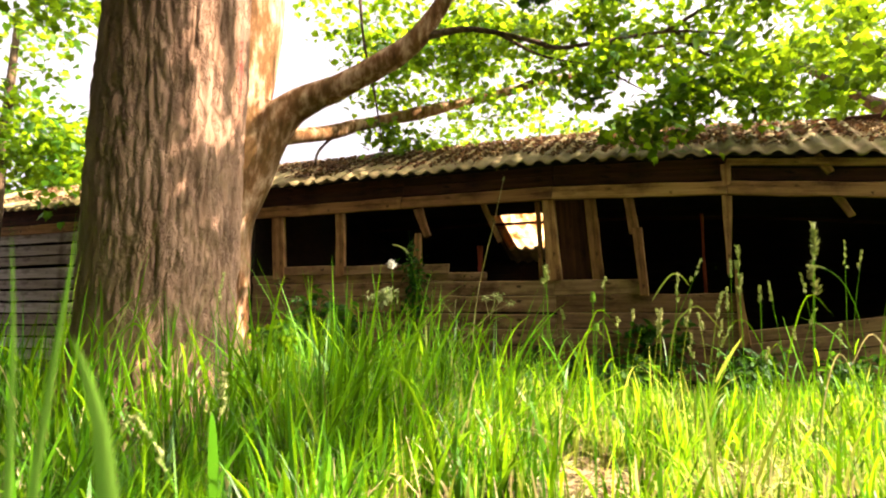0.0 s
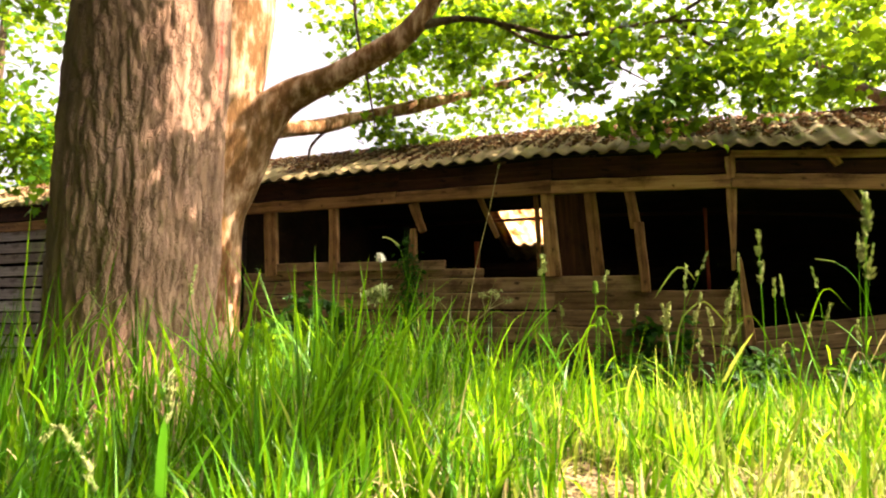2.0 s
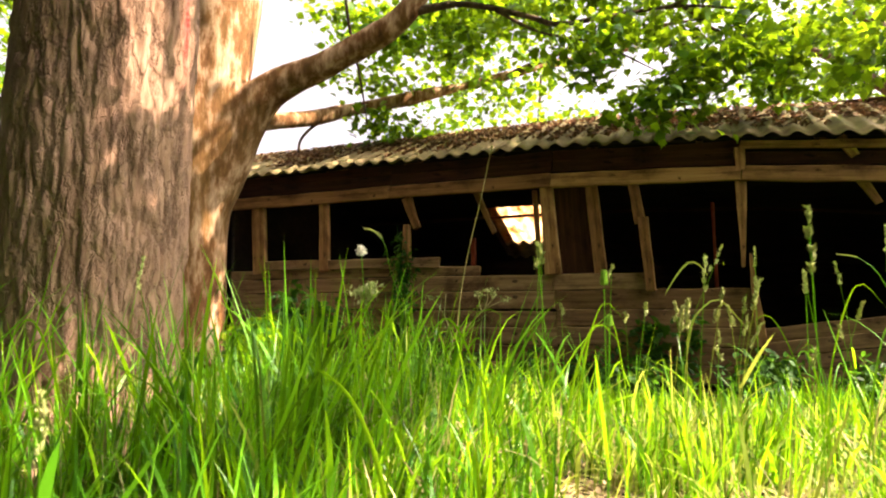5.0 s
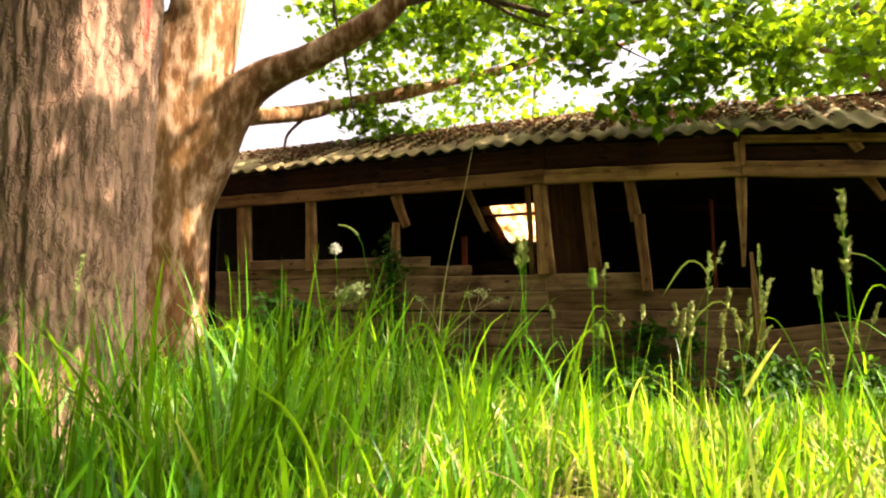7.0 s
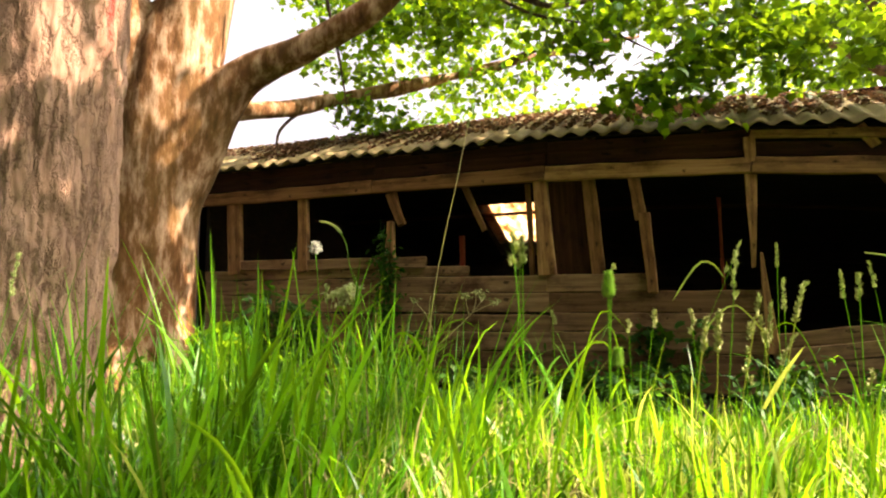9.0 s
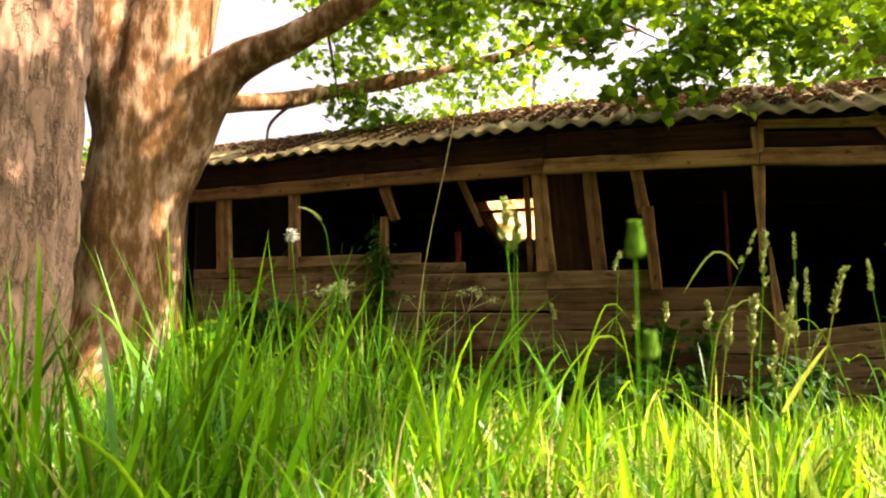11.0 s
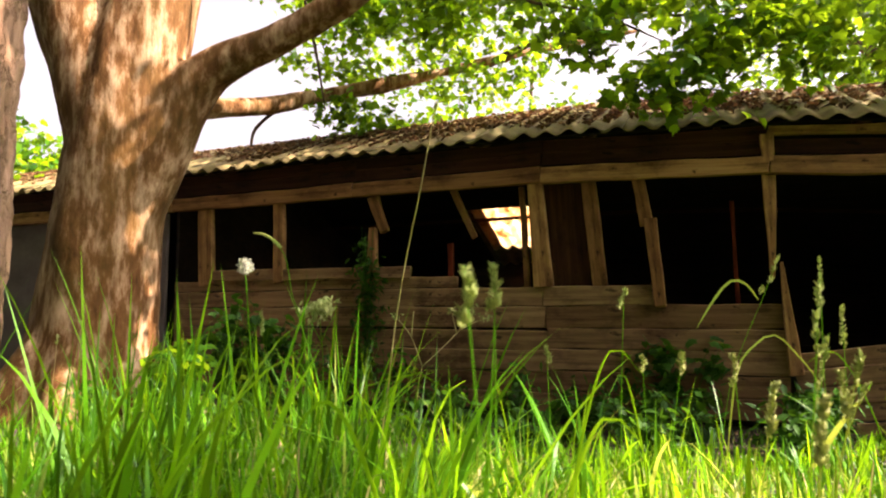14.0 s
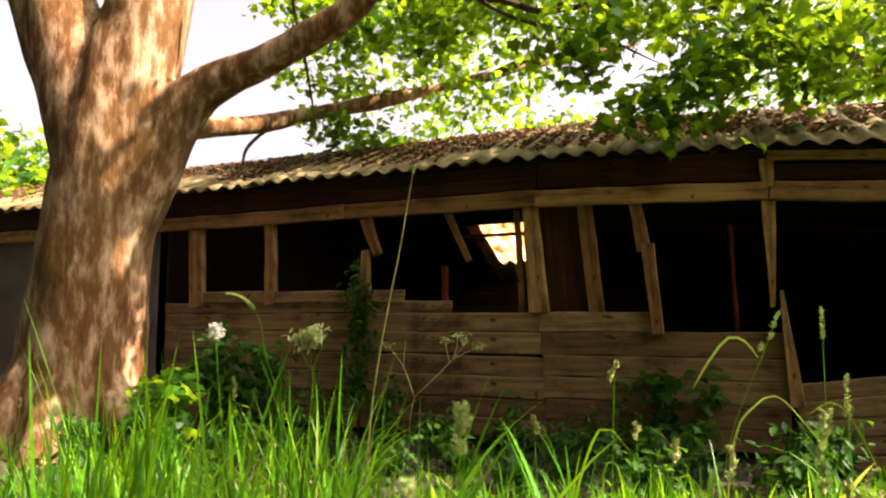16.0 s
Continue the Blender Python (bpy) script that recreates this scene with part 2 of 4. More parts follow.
def tube(points, sides, step, rough=None):
    """Verts and faces of a tapered limb along rows of x, y, z, radius. rough(place, angle, height) adds to the radius."""
    path = spline(points, step)
    verts, faces = [], []
    side = Vector((1, 0.2, 0.1))
    for i, row in enumerate(path):
        here = Vector(row[:3])
        ahead = Vector(path[min(i + 1, len(path) - 1)][:3]) - Vector(path[max(i - 1, 0)][:3])
        ahead.normalize()
        side = (side - ahead * side.dot(ahead)).normalized()
        up = ahead.cross(side)
        for k in range(sides):
            a = 2 * math.pi * k / sides
            d = side * math.cos(a) + up * math.sin(a)
            r = row[3]
            if rough:
                r += rough(here + d * r, d, here.z)
            verts.append(here + d * r)
    rings = len(path)
    for i in range(rings - 1):
        for k in range(sides):
            a, b = i * sides + k, i * sides + (k + 1) % sides
            faces.append((a, b, b + sides, a + sides))
    faces.append(tuple(range(sides))[::-1])
    faces.append(tuple((rings - 1) * sides + k for k in range(sides)))
    return verts, faces


def limb(name, points, parent, mat, sides=12, step=0.06, lumps=0.1, label=""):
    def rough(p, d, z):
        return 0.0 if lumps == 0 else lumps * points[0][3] * (noise.noise(p * 5.0) + 0.5 * noise.noise(p * 13.0))
    v, f = tube(points, sides, step, rough)
    return obj(name, v, f, mat, parent, label, True)


def beam_mesh(length, height, thick, seed, cuts=8, wear=0.006, taper0=1.0, taper1=1.0):
    """A sawn board along +x from 0 to length, z from 0 down to -height, y from 0 (back) to -thick, with worn, bevelled edges."""
    rnd = random.Random(seed)
    b = min(0.006, thick * 0.2, height * 0.2)
    prof = [(-thick + b, 0), (-b, 0), (0, -b), (0, -height + b), (-b, -height), (-thick + b, -height), (-thick, -height + b), (-thick, -b)]
    verts, faces = [], []
    for i in range(cuts + 1):
        t = i / cuts
        k = taper0 + (taper1 - taper0) * t
        top, bot, out = rnd.uniform(-wear, wear), rnd.uniform(-wear, wear), rnd.uniform(-wear, wear) * 0.5
        x = length * t + (rnd.uniform(-wear, wear) if 0 < i < cuts else 0)
        for y, z in prof:
            zz = z * k - height * (1 - k) / 2
            end = rnd.uniform(-wear, wear) * 2 if i in (0, cuts) else 0
            verts.append((x + end, y + out, zz + (top if z > -height / 2 else bot)))
    for i in range(cuts):
        for k in range(8):
            a, c = i * 8 + k, i * 8 + (k + 1) % 8
            faces.append((a, a + 8, c + 8, c))
    faces.append(tuple(range(8)))
    faces.append(tuple(cuts * 8 + k for k in range(8))[::-1])
    return verts, faces


def board(name, a, b, height, thick, mat, parent, seed, out=0.0, taper0=1.0, taper1=1.0, wear=0.006, label=""):
    """A board in the wall's plane whose upper edge runs from a = (u, z) to b = (u, z); its back lies out metres before the plane."""
    L = math.hypot(b[0] - a[0], b[1] - a[1])
    v, f = beam_mesh(L, height, thick, seed, max(3, int(L / 0.22)), wear, taper0, taper1)
    turn = Matrix.Translation((a[0], -out, a[1])) @ Matrix.Rotation(-math.atan2(b[1] - a[1], b[0] - a[0]), 4, "Y")
    return obj(name, v, f, mat, parent, label, False, turn)


# ---- ground ----


def ground_height(x, y):
    return 0.05 * noise.noise(Vector((x * 0.5, y * 0.5, 3.0))) + 0.02 * noise.noise(Vector((x * 2.1, y * 2.1, 7.0)))


gx = np.concatenate([[-600, -150, -50, -20, -12], np.arange(-8, 10.01, 0.2), [14, 22, 50, 150, 600]])
gy = np.concatenate([[-600, -150, -50, -15, -6], np.arange(-2, 14.01, 0.2), [18, 26, 50, 150, 600]])
gv = [(x, y, ground_height(x, y)) for y in gy for x in gx]
gf = [(j * len(gx) + i, j * len(gx) + i + 1, (j + 1) * len(gx) + i + 1, (j + 1) * len(gx) + i) for j in range(len(gy) - 1) for i in range(len(gx) - 1)]
tagged(obj("ground", gv, gf, SOIL, smooth=True), "brown soil with dry leaf litter under grass", "ground", kind="structure")

# ---- shed ----
SHED = Matrix.Translation((-1.92, 7.86, 0)) @ Matrix.Rotation(math.atan2(-0.388, 0.922), 4, "Z")
shed = empty("shed", SHED, "derelict low wooden shed with open windows and corrugated roof", "shed")


def sag(u):
    return -0.0106 * max(0.0, u - 2.5) ** 2.16


# long rail over the openings, in lengths
for i, (u0, u1) in enumerate(((-6.4, -2.9), (-2.9, -0.42), (-0.42, 1.62), (1.62, 3.3), (3.3, 4.9), (4.9, 6.4), (6.4, 8.0))):
    board("rail", (u0 + 0.004, 1.955 + sag(u0)), (u1 - 0.004, 1.955 + sag(u1)), 0.125, 0.06, WOOD, shed, i, 0.03)
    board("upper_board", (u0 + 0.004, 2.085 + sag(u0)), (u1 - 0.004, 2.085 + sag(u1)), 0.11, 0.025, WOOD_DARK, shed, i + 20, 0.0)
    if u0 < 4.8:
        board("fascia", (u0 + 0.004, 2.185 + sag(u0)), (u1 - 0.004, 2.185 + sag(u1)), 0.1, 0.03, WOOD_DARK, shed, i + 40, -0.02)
    else:
        board("purlin", (u0 + 0.004, 2.165 + sag(u0)), (u1 - 0.004, 2.165 + sag(u1)), 0.06, 0.06, WOOD, shed, i + 60, 0.03)


def post(name, top, bottom, width, thick=0.06, mat=WOOD, out=0.0, seed=0, taper0=1.0, taper1=1.0, label=""):
    """A post or brace whose centre line runs from top to bottom, both (u, z)."""
    du, dz = bottom[0] - top[0], bottom[1] - top[1]
    L = math.hypot(du, dz)
    nx, nz = -dz / L, du / L
    a = (top[0] + nx * width / 2, top[1] + nz * width / 2)
    b = (bottom[0] + nx * width / 2, bottom[1] + nz * width / 2)
    return board(name, a, b, width, thick, mat, shed, seed, out, taper0, taper1, 0.005, label)


post("post", (-0.04, 1.83), (0.0, 1.1), 0.16, seed=101)
post("post", (0.82, 1.83), (0.84, 1.1), 0.11, seed=102)
post("broken_brace", (1.8, 1.83), (1.92, 1.52), 0.1, seed=103, taper1=0.7)
post("post_stub", (1.8, 1.55), (1.8, 1.1), 0.1, seed=104, taper0=0.6)
post("hanging_lath", (2.52, 1.85), (2.71, 1.44), 0.055, 0.04, seed=105, out=-0.06)
post("post", (3.24, 1.83), (3.3, 1.02), 0.12, seed=106, taper1=1.25)
post("lath", (3.12, 1.82), (3.16, 1.02), 0.05, 0.04, seed=107, out=-0.03)
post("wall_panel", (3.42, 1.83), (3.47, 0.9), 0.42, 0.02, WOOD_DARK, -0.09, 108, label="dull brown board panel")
post("post", (3.65, 1.82), (3.72, 1.0), 0.11, seed=109, out=-0.04)
post("post", (4.02, 1.8), (4.075, 1.46), 0.085, seed=110, out=0.0, taper1=1.15)
post("post", (4.1, 1.5), (4.15, 0.86), 0.085, seed=111, out=0.02)
post("post", (4.89, 1.76), (4.885, 1.05), 0.09, seed=112, taper1=0.35)
post("post_stub", (4.94, 1.15), (4.99, 0.4), 0.09, seed=113, out=0.02, taper0=0.3)
post("hanging_lath", (5.75, 1.72), (5.86, 1.52), 0.07, 0.03, seed=114, taper1=0.7)
post("block", (4.89, 2.04), (4.89, 1.85), 0.08, 0.07, seed=115, out=0.02)
post("strut", (5.62, 2.06), (5.72, 1.9), 0.07, 0.05, seed=116)
post("post", (-2.0, 1.83), (-2.0, 0.0), 0.12, seed=117)

# boards under the openings: start, end, height
rnd = random.Random(4)
ROWS_OF_BOARDS = ((1.125, -0.4, 2.57, 0.095), (1.02, -0.4, 4.13, 0.145), (0.872, -0.4, 4.94, 0.17), (0.7, -0.4, 4.95, 0.15),
                  (0.548, -0.4, 4.95, 0.16), (0.385, -0.4, 4.96, 0.15), (0.232, -0.4, 4.96, 0.14))
board("sill_board", (0.06, 1.24), (2.16, 1.21), 0.1, 0.035, WALL_WOOD, shed, 200, 0.02)
for i, (z, u0, u1, h) in enumerate(ROWS_OF_BOARDS):
    cut = 3.28 + 0.01 * i
    spans = ((u0, u1),) if u1 < cut else ((u0, cut - 0.003), (cut + 0.003, u1))
    for j, (a, b) in enumerate(spans):
        tilt = -0.015 * (b - a) * 0.3
        board("plank", (a, z + (0.012 if j == 0 else 0)), (b, z + (tilt if i > 2 else 0)), h, 0.025, WALL_WOOD, shed, 300 + 10 * i + j, rnd.uniform(-0.004, 0.006))
for i in range(5):
    z = 0.54 - 0.12 * i
    board("plank", (4.99, z), (6.6, z + 0.2), 0.115, 0.025, WALL_WOOD, shed, 400 + i, rnd.uniform(0, 0.012))
    board("plank", (6.61, z + 0.2), (8.0, z + 0.24), 0.115, 0.025, WALL_WOOD, shed, 420 + i, rnd.uniform(0, 0.01))
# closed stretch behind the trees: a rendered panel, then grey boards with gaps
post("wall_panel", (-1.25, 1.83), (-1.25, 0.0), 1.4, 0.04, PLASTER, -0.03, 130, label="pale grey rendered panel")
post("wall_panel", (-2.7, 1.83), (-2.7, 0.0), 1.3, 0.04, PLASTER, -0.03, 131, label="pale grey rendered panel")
for i in range(11):
    z = 1.83 - 0.165 * i
    board("plank", (-6.4, z), (-3.37, z + rnd.uniform(-0.01, 0.01)), 0.135 if i not in (2, 4) else 0.12, 0.025, WOOD_GREY, shed, 450 + i, rnd.uniform(0, 0.01))

# roof: corrugated sheets on both slopes, leaving a hole at the back
RIDGE, RISE, OVER, PITCH = 1.3, 0.64, 0.16, 0.177


def roof_place(u, d, lift=0.0):
    """d: metres up the slope's plan from the eave."""
    return (u, d - OVER, 2.19 + sag(u) + RISE * d / (RIDGE + OVER) + lift)


v, f = beam_mesh(14.6, 0.09, 0.09, 9, 30)
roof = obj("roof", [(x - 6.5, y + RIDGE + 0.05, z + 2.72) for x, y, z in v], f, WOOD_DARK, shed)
rr = random.Random(12)


def roof_sheet(u, wide, far, number, mat, label=""):
    """One corrugated sheet: on the front slope, or on the back one."""
    jog, lift, twist = rr.uniform(-0.035, 0.03), 0.012 * (number % 2), rr.uniform(-0.02, 0.02)
    run = far[1] - far[0]
    v, f = [], []
    nu, nd = 57, 8
    for i in range(nu):
        uu = u + (wide + PITCH * 0.9) * i / (nu - 1)
        for k in range(nd):
            d = far[0] + run * k / (nd - 1) + (jog if k == 0 else 0)
            w = 0.021 * math.cos(2 * math.pi * uu / PITCH) * (1 + 0.15 * noise.noise(Vector((uu * 3, d * 2, 5))))
            chip = 0.014 * noise.noise(Vector((uu * 9, 1, number))) if k == 0 else 0
            if d <= RIDGE + OVER:
                x, y, z = roof_place(uu, d + chip, w + lift + twist * (i / nu - 0.5))
            else:
                x, y, z = roof_place(uu, 2 * (RIDGE + OVER) - d, w + lift)
                y = d - OVER
            v.append((x, y, z))
    top = len(v)
    v += [(x, y + 0.002, z - 0.008) for x, y, z in v]
    for i in range(nu - 1):
        for k in range(nd - 1):
            a = i * nd + k
            f.append((a, a + nd, a + nd + 1, a + 1))
            f.append((a + top, a + 1 + top, a + nd + 1 + top, a + nd + top))
        a = i * nd
        f.append((a, a + top, a + nd + top, a + nd))
        a = i * nd + nd - 1
        f.append((a, a + nd, a + nd + top, a + top))
    for a0 in (0, (nu - 1) * nd):
        for k in range(nd - 1):
            f.append((a0 + k, a0 + k + 1, a0 + k + 1 + top, a0 + k + top))
    return obj("roof_sheet", v, f, mat, roof, label, True)


SPAN = RIDGE + OVER
u = -6.84
for number in range(14):
    wide = PITCH * 6
    roof_sheet(u, wide, (0.0, SPAN), number, SHEET)
    roof_sheet(u, wide, (SPAN + 0.001, SPAN + 1.38), number, SHEET)
    if not (1.4 < u + wide / 2 < 2.5):
        roof_sheet(u, wide, (SPAN + 1.36, SPAN + 3.05), number, SHEET)
    else:
        roof_sheet(u, wide, (SPAN + 1.36, SPAN + 2.5), number, PLASTIC, "sunlit translucent amber sheet")
        roof_sheet(u, wide, (SPAN + 2.48, SPAN + 3.05), number, SHEET)
    u += wide

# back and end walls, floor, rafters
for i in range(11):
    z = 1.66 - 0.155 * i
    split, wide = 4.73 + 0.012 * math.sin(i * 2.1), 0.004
    board("back_plank", (-6.4, z), (split - wide, z), 0.165, 0.02, SHADE_WOOD, shed, 500 + i, -4.22 - 0.022 * (i % 2))
    board("back_plank", (split + wide, z), (8.0, z), 0.165, 0.02, SHADE_WOOD, shed, 520 + i, -4.22 - 0.022 * (i % 2))
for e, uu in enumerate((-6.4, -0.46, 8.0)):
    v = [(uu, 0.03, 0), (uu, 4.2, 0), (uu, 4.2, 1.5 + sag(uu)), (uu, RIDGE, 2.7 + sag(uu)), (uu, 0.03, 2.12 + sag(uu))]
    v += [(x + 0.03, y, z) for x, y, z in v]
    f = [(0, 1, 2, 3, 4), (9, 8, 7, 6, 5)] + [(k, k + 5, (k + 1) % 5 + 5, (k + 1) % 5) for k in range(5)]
    obj("end_wall", v, f, SHADE_WOOD, shed)
for yy, zz in ((2.05, 2.37), (2.95, 2.04)):
    v, f = beam_mesh(8.4, 0.04, 0.04, 580, 20)
    obj("purlin", [(x - 0.4, y + yy, z + zz + sag(x - 0.4)) for x, y, z in v], f, WOOD_DARK, shed)
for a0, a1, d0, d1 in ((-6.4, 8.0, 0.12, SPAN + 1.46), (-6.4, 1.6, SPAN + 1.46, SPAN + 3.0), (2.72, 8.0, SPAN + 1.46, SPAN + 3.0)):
    # near-black layer added under the sheets, standing in for the interior's shade
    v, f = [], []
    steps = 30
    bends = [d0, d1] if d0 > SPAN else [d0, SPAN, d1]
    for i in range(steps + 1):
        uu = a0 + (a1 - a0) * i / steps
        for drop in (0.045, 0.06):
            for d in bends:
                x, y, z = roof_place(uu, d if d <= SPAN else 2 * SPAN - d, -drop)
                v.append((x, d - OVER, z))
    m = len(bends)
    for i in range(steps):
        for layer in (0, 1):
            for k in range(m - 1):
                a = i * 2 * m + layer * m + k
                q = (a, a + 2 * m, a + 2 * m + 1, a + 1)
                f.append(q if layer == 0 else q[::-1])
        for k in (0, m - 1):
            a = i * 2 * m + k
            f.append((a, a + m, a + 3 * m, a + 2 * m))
    obj("roof_lining", v, f, SHADE_WOOD, shed)
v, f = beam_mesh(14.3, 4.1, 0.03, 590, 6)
obj("floor", [(x - 6.35, 0.06 - z, y + 0.06) for x, y, z in v], f, SHADE_WOOD, shed)
post("red_prop", (2.42, 1.42), (2.43, 0.9), 0.05, 0.04, WOOD_RED, -0.25, 118, label="red painted prop")
# red strip added in place of a lit slit in the back wall
post("inner_lath", (4.66, 1.68), (4.68, 0.6), 0.028, 0.03, WOOD_RED, -0.5, 119, label="thin red strip standing in for a light slit in the back wall")
for i in range(9):
    uu = -0.2 + 0.95 * i
    L = math.hypot(RIDGE - 0.14, RISE * 0.8)
    v, f = beam_mesh(L, 0.09, 0.05, 600 + i, 4)
    slope = Matrix.Translation((uu, 0.1, 2.24 + sag(uu))) @ Matrix.Rotation(math.pi / 2, 4, "Z") @ Matrix.Rotation(-math.atan2(RISE, RIDGE + OVER), 4, "Y")
    obj("rafter", v, f, WOOD, shed, "", False, slope)

# ---- trees ----


def furrows(scale, depth, stretch=0.13):
    def rough(p, d, z):
        q = Vector((p.x * scale, p.y * scale, p.z * scale * stretch))
        q += 0.22 * noise.noise_vector(Vector((p.x * 7, p.y * 7, p.z * 3.0)))
        n = min(1.0, abs(noise.noise(q)) * 2.6)
        n2 = min(1.0, abs(noise.noise(q * 2.1 + Vector((9, 4, 1)))) * 2.6)
        cross = noise.noise(Vector((p.x * 10, p.y * 10, p.z * 9)))
        return depth * (0.7 * n + 0.3 * n2 - 0.6) + depth * 0.3 * cross + 0.018 * noise.noise(p * 1.6)
    return rough


tree_a = empty("tree", Matrix.Translation((0, 0, 0)), "stout old tree trunk with deeply furrowed brown bark", "tree", "trees by the shed")
v, f = tube([(-1.58, 3.48, -0.15, 0.56), (-1.55, 3.47, 0.05, 0.46), (-1.51, 3.46, 0.4, 0.4), (-1.47, 3.45, 1.0, 0.385), (-1.455, 3.45, 1.7, 0.375), (-1.43, 3.45, 2.4, 0.37),
             (-1.4, 3.46, 3.2, 0.37)], 360, 0.013, furrows(23.0, 0.024, 0.17))
obj("trunk", v, f, BARK, tree_a, "", True)
v, f = tube([(-1.4, 3.46, 3.15, 0.36), (-1.3, 3.46, 4.2, 0.33), (-1.2, 3.4, 5.5, 0.28), (-1.1, 3.3, 7.0, 0.18)], 40, 0.1, furrows(9.0, 0.03))
obj("upper_trunk", v, f, BARK, tree_a, "", True)
for pts in ([(-1.3, 3.46, 3.6, 0.16), (-0.4, 3.2, 4.3, 0.12), (1.0, 2.9, 4.9, 0.08), (2.4, 2.7, 5.4, 0.03)],
            [(-1.4, 3.46, 3.9, 0.15), (-2.4, 3.2, 4.6, 0.1), (-3.6, 3.3, 5.2, 0.04)],
            [(-1.25, 3.4, 4.6, 0.14), (-1.0, 2.2, 5.2, 0.1), (-0.6, 0.6, 5.6, 0.04)]):
    limb("limb", pts, tree_a, BARK)

tree_b = empty("tree", Matrix.Translation((0, 0, 0)), "forked maple with smooth sunlit brown bark beside the shed", "tree", "trees by the shed")
parts = [tube([(-2.75, 6.95, -0.15, 0.66), (-2.64, 6.95, 0.1, 0.56), (-2.53, 6.94, 0.6, 0.48), (-2.47, 6.93, 1.27, 0.445), (-2.38, 6.93, 2.2, 0.43), (-2.27, 6.93, 2.9, 0.41),
               (-2.14, 6.93, 3.4, 0.35), (-2.06, 6.95, 4.0, 0.31), (-1.9, 7.0, 5.5, 0.24), (-1.8, 7.0, 7.5, 0.12)], 48, 0.05, furrows(3.5, 0.03)),
         tube([(-2.42, 6.9, 1.8, 0.3), (-2.47, 6.9, 2.4, 0.36), (-2.62, 6.9, 2.9, 0.345), (-2.77, 6.9, 3.3, 0.345), (-2.9, 6.9, 3.65, 0.33), (-3.3, 6.85, 4.5, 0.22), (-4.2, 6.6, 5.8, 0.07)], 32, 0.05, furrows(3.5, 0.02)),
         tube([(-2.42, 6.92, 1.1, 0.28), (-2.3, 6.92, 1.7, 0.31), (-2.08, 6.91, 2.25, 0.3), (-1.84, 6.89, 2.62, 0.235), (-1.62, 6.85, 2.84, 0.18), (-1.35, 6.8, 2.97, 0.15), (-1.0, 6.74, 3.1, 0.135), (-0.4, 6.64, 3.42, 0.12),
               (-0.1, 6.6, 3.75, 0.105), (0.3, 6.5, 4.4, 0.08), (0.8, 6.3, 5.4, 0.05)], 32, 0.05, furrows(4.0, 0.012)),
         tube([(-2.3, 7.0, 2.5, 0.2), (-2.0, 7.1, 2.62, 0.15), (-1.7, 7.3, 2.68, 0.105), (-1.35, 7.75, 2.85, 0.095), (-1.04, 8.14, 3.05, 0.088), (-0.3, 8.5, 3.32, 0.075), (0.66, 8.86, 3.67, 0.06), (1.6, 9.1, 4.0, 0.05)], 20, 0.06, furrows(4.0, 0.01))]
for k in range(7):      # root flare
    a = 0.5 + k * 0.9
    x, y = math.cos(a), math.sin(a)
    parts.append(tube([(-2.56 + x * 0.25, 6.94 + y * 0.25, 0.75, 0.14), (-2.6 + x * 0.48, 6.94 + y * 0.48, 0.3, 0.17), (-2.64 + x * 0.72, 6.94 + y * 0.72, 0.02, 0.13), (-2.66 + x * 1.0, 6.94 + y * 1.0, -0.14, 0.08)], 14, 0.06))
v, f = [], []
for pv, pf in parts:
    f += [tuple(i + len(v) for i in q) for q in pf]
    v += pv
trunk = obj("trunk", v, f, BARK_SMOOTH, tree_b, "", True)
fuse = trunk.modifiers.new("fuse", "REMESH")
fuse.mode, fuse.voxel_size, fuse.use_smooth_shade = "VOXEL", 0.028, True
ease = trunk.modifiers.new("ease", "SMOOTH")
ease.factor, ease.iterations = 0.5, 6
limb("limb", [(1.5, 9.07, 3.96, 0.05), (2.2, 9.2, 4.15, 0.035), (2.8, 9.3, 4.3, 0.02)], tree_b, BARK_SMOOTH)
for pts in ([(-0.25, 6.62, 3.55, 0.05), (0.3, 6.6, 3.62, 0.032), (0.9, 6.6, 3.5, 0.028), (1.2, 6.6, 3.42, 0.026), (1.7, 6.6, 3.5, 0.022), (2.4, 6.6, 3.6, 0.016), (3.2, 6.5, 3.5, 0.008)],
            [(-1.1, 8.05, 3.0, 0.025), (-1.35, 7.9, 2.82, 0.02), (-1.5, 7.8, 2.62, 0.016), (-1.52, 7.75, 2.45, 0.012)],
            [(-0.9, 6.7, 4.4, 0.02), (-0.84, 6.72, 3.6, 0.016), (-0.72, 6.75, 3.0, 0.012), (-0.64, 6.8, 2.5, 0.006)],
            [(1.7, 6.6, 3.5, 0.02), (2.0, 6.5, 3.2, 0.014), (2.4, 6.3, 3.1, 0.01), (2.9, 6.2, 3.15, 0.006)],
            [(0.9, 8.95, 3.74, 0.05), (1.6, 8.3, 3.85, 0.035), (2.3, 7.6, 3.8, 0.022), (3.0, 7.0, 3.7, 0.01)],
            [(2.4, 6.6, 3.6, 0.018), (2.7, 6.5, 3.3, 0.014), (3.1, 6.4, 3.2, 0.01), (3.5, 6.3, 3.25, 0.006)],
            [(0.6, 6.6, 3.56, 0.02), (1.0, 6.5, 3.3, 0.014), (1.5, 6.3, 3.1, 0.01), (1.9, 6.0, 2.75, 0.006)],
            [(2.3, 6.6, 3.6, 0.02), (3.0, 6.2, 3.9, 0.015), (3.8, 5.9, 4.0, 0.008)]):
    limb("branch", pts, tree_b, TWIG, 8, 0.05, 0.15)

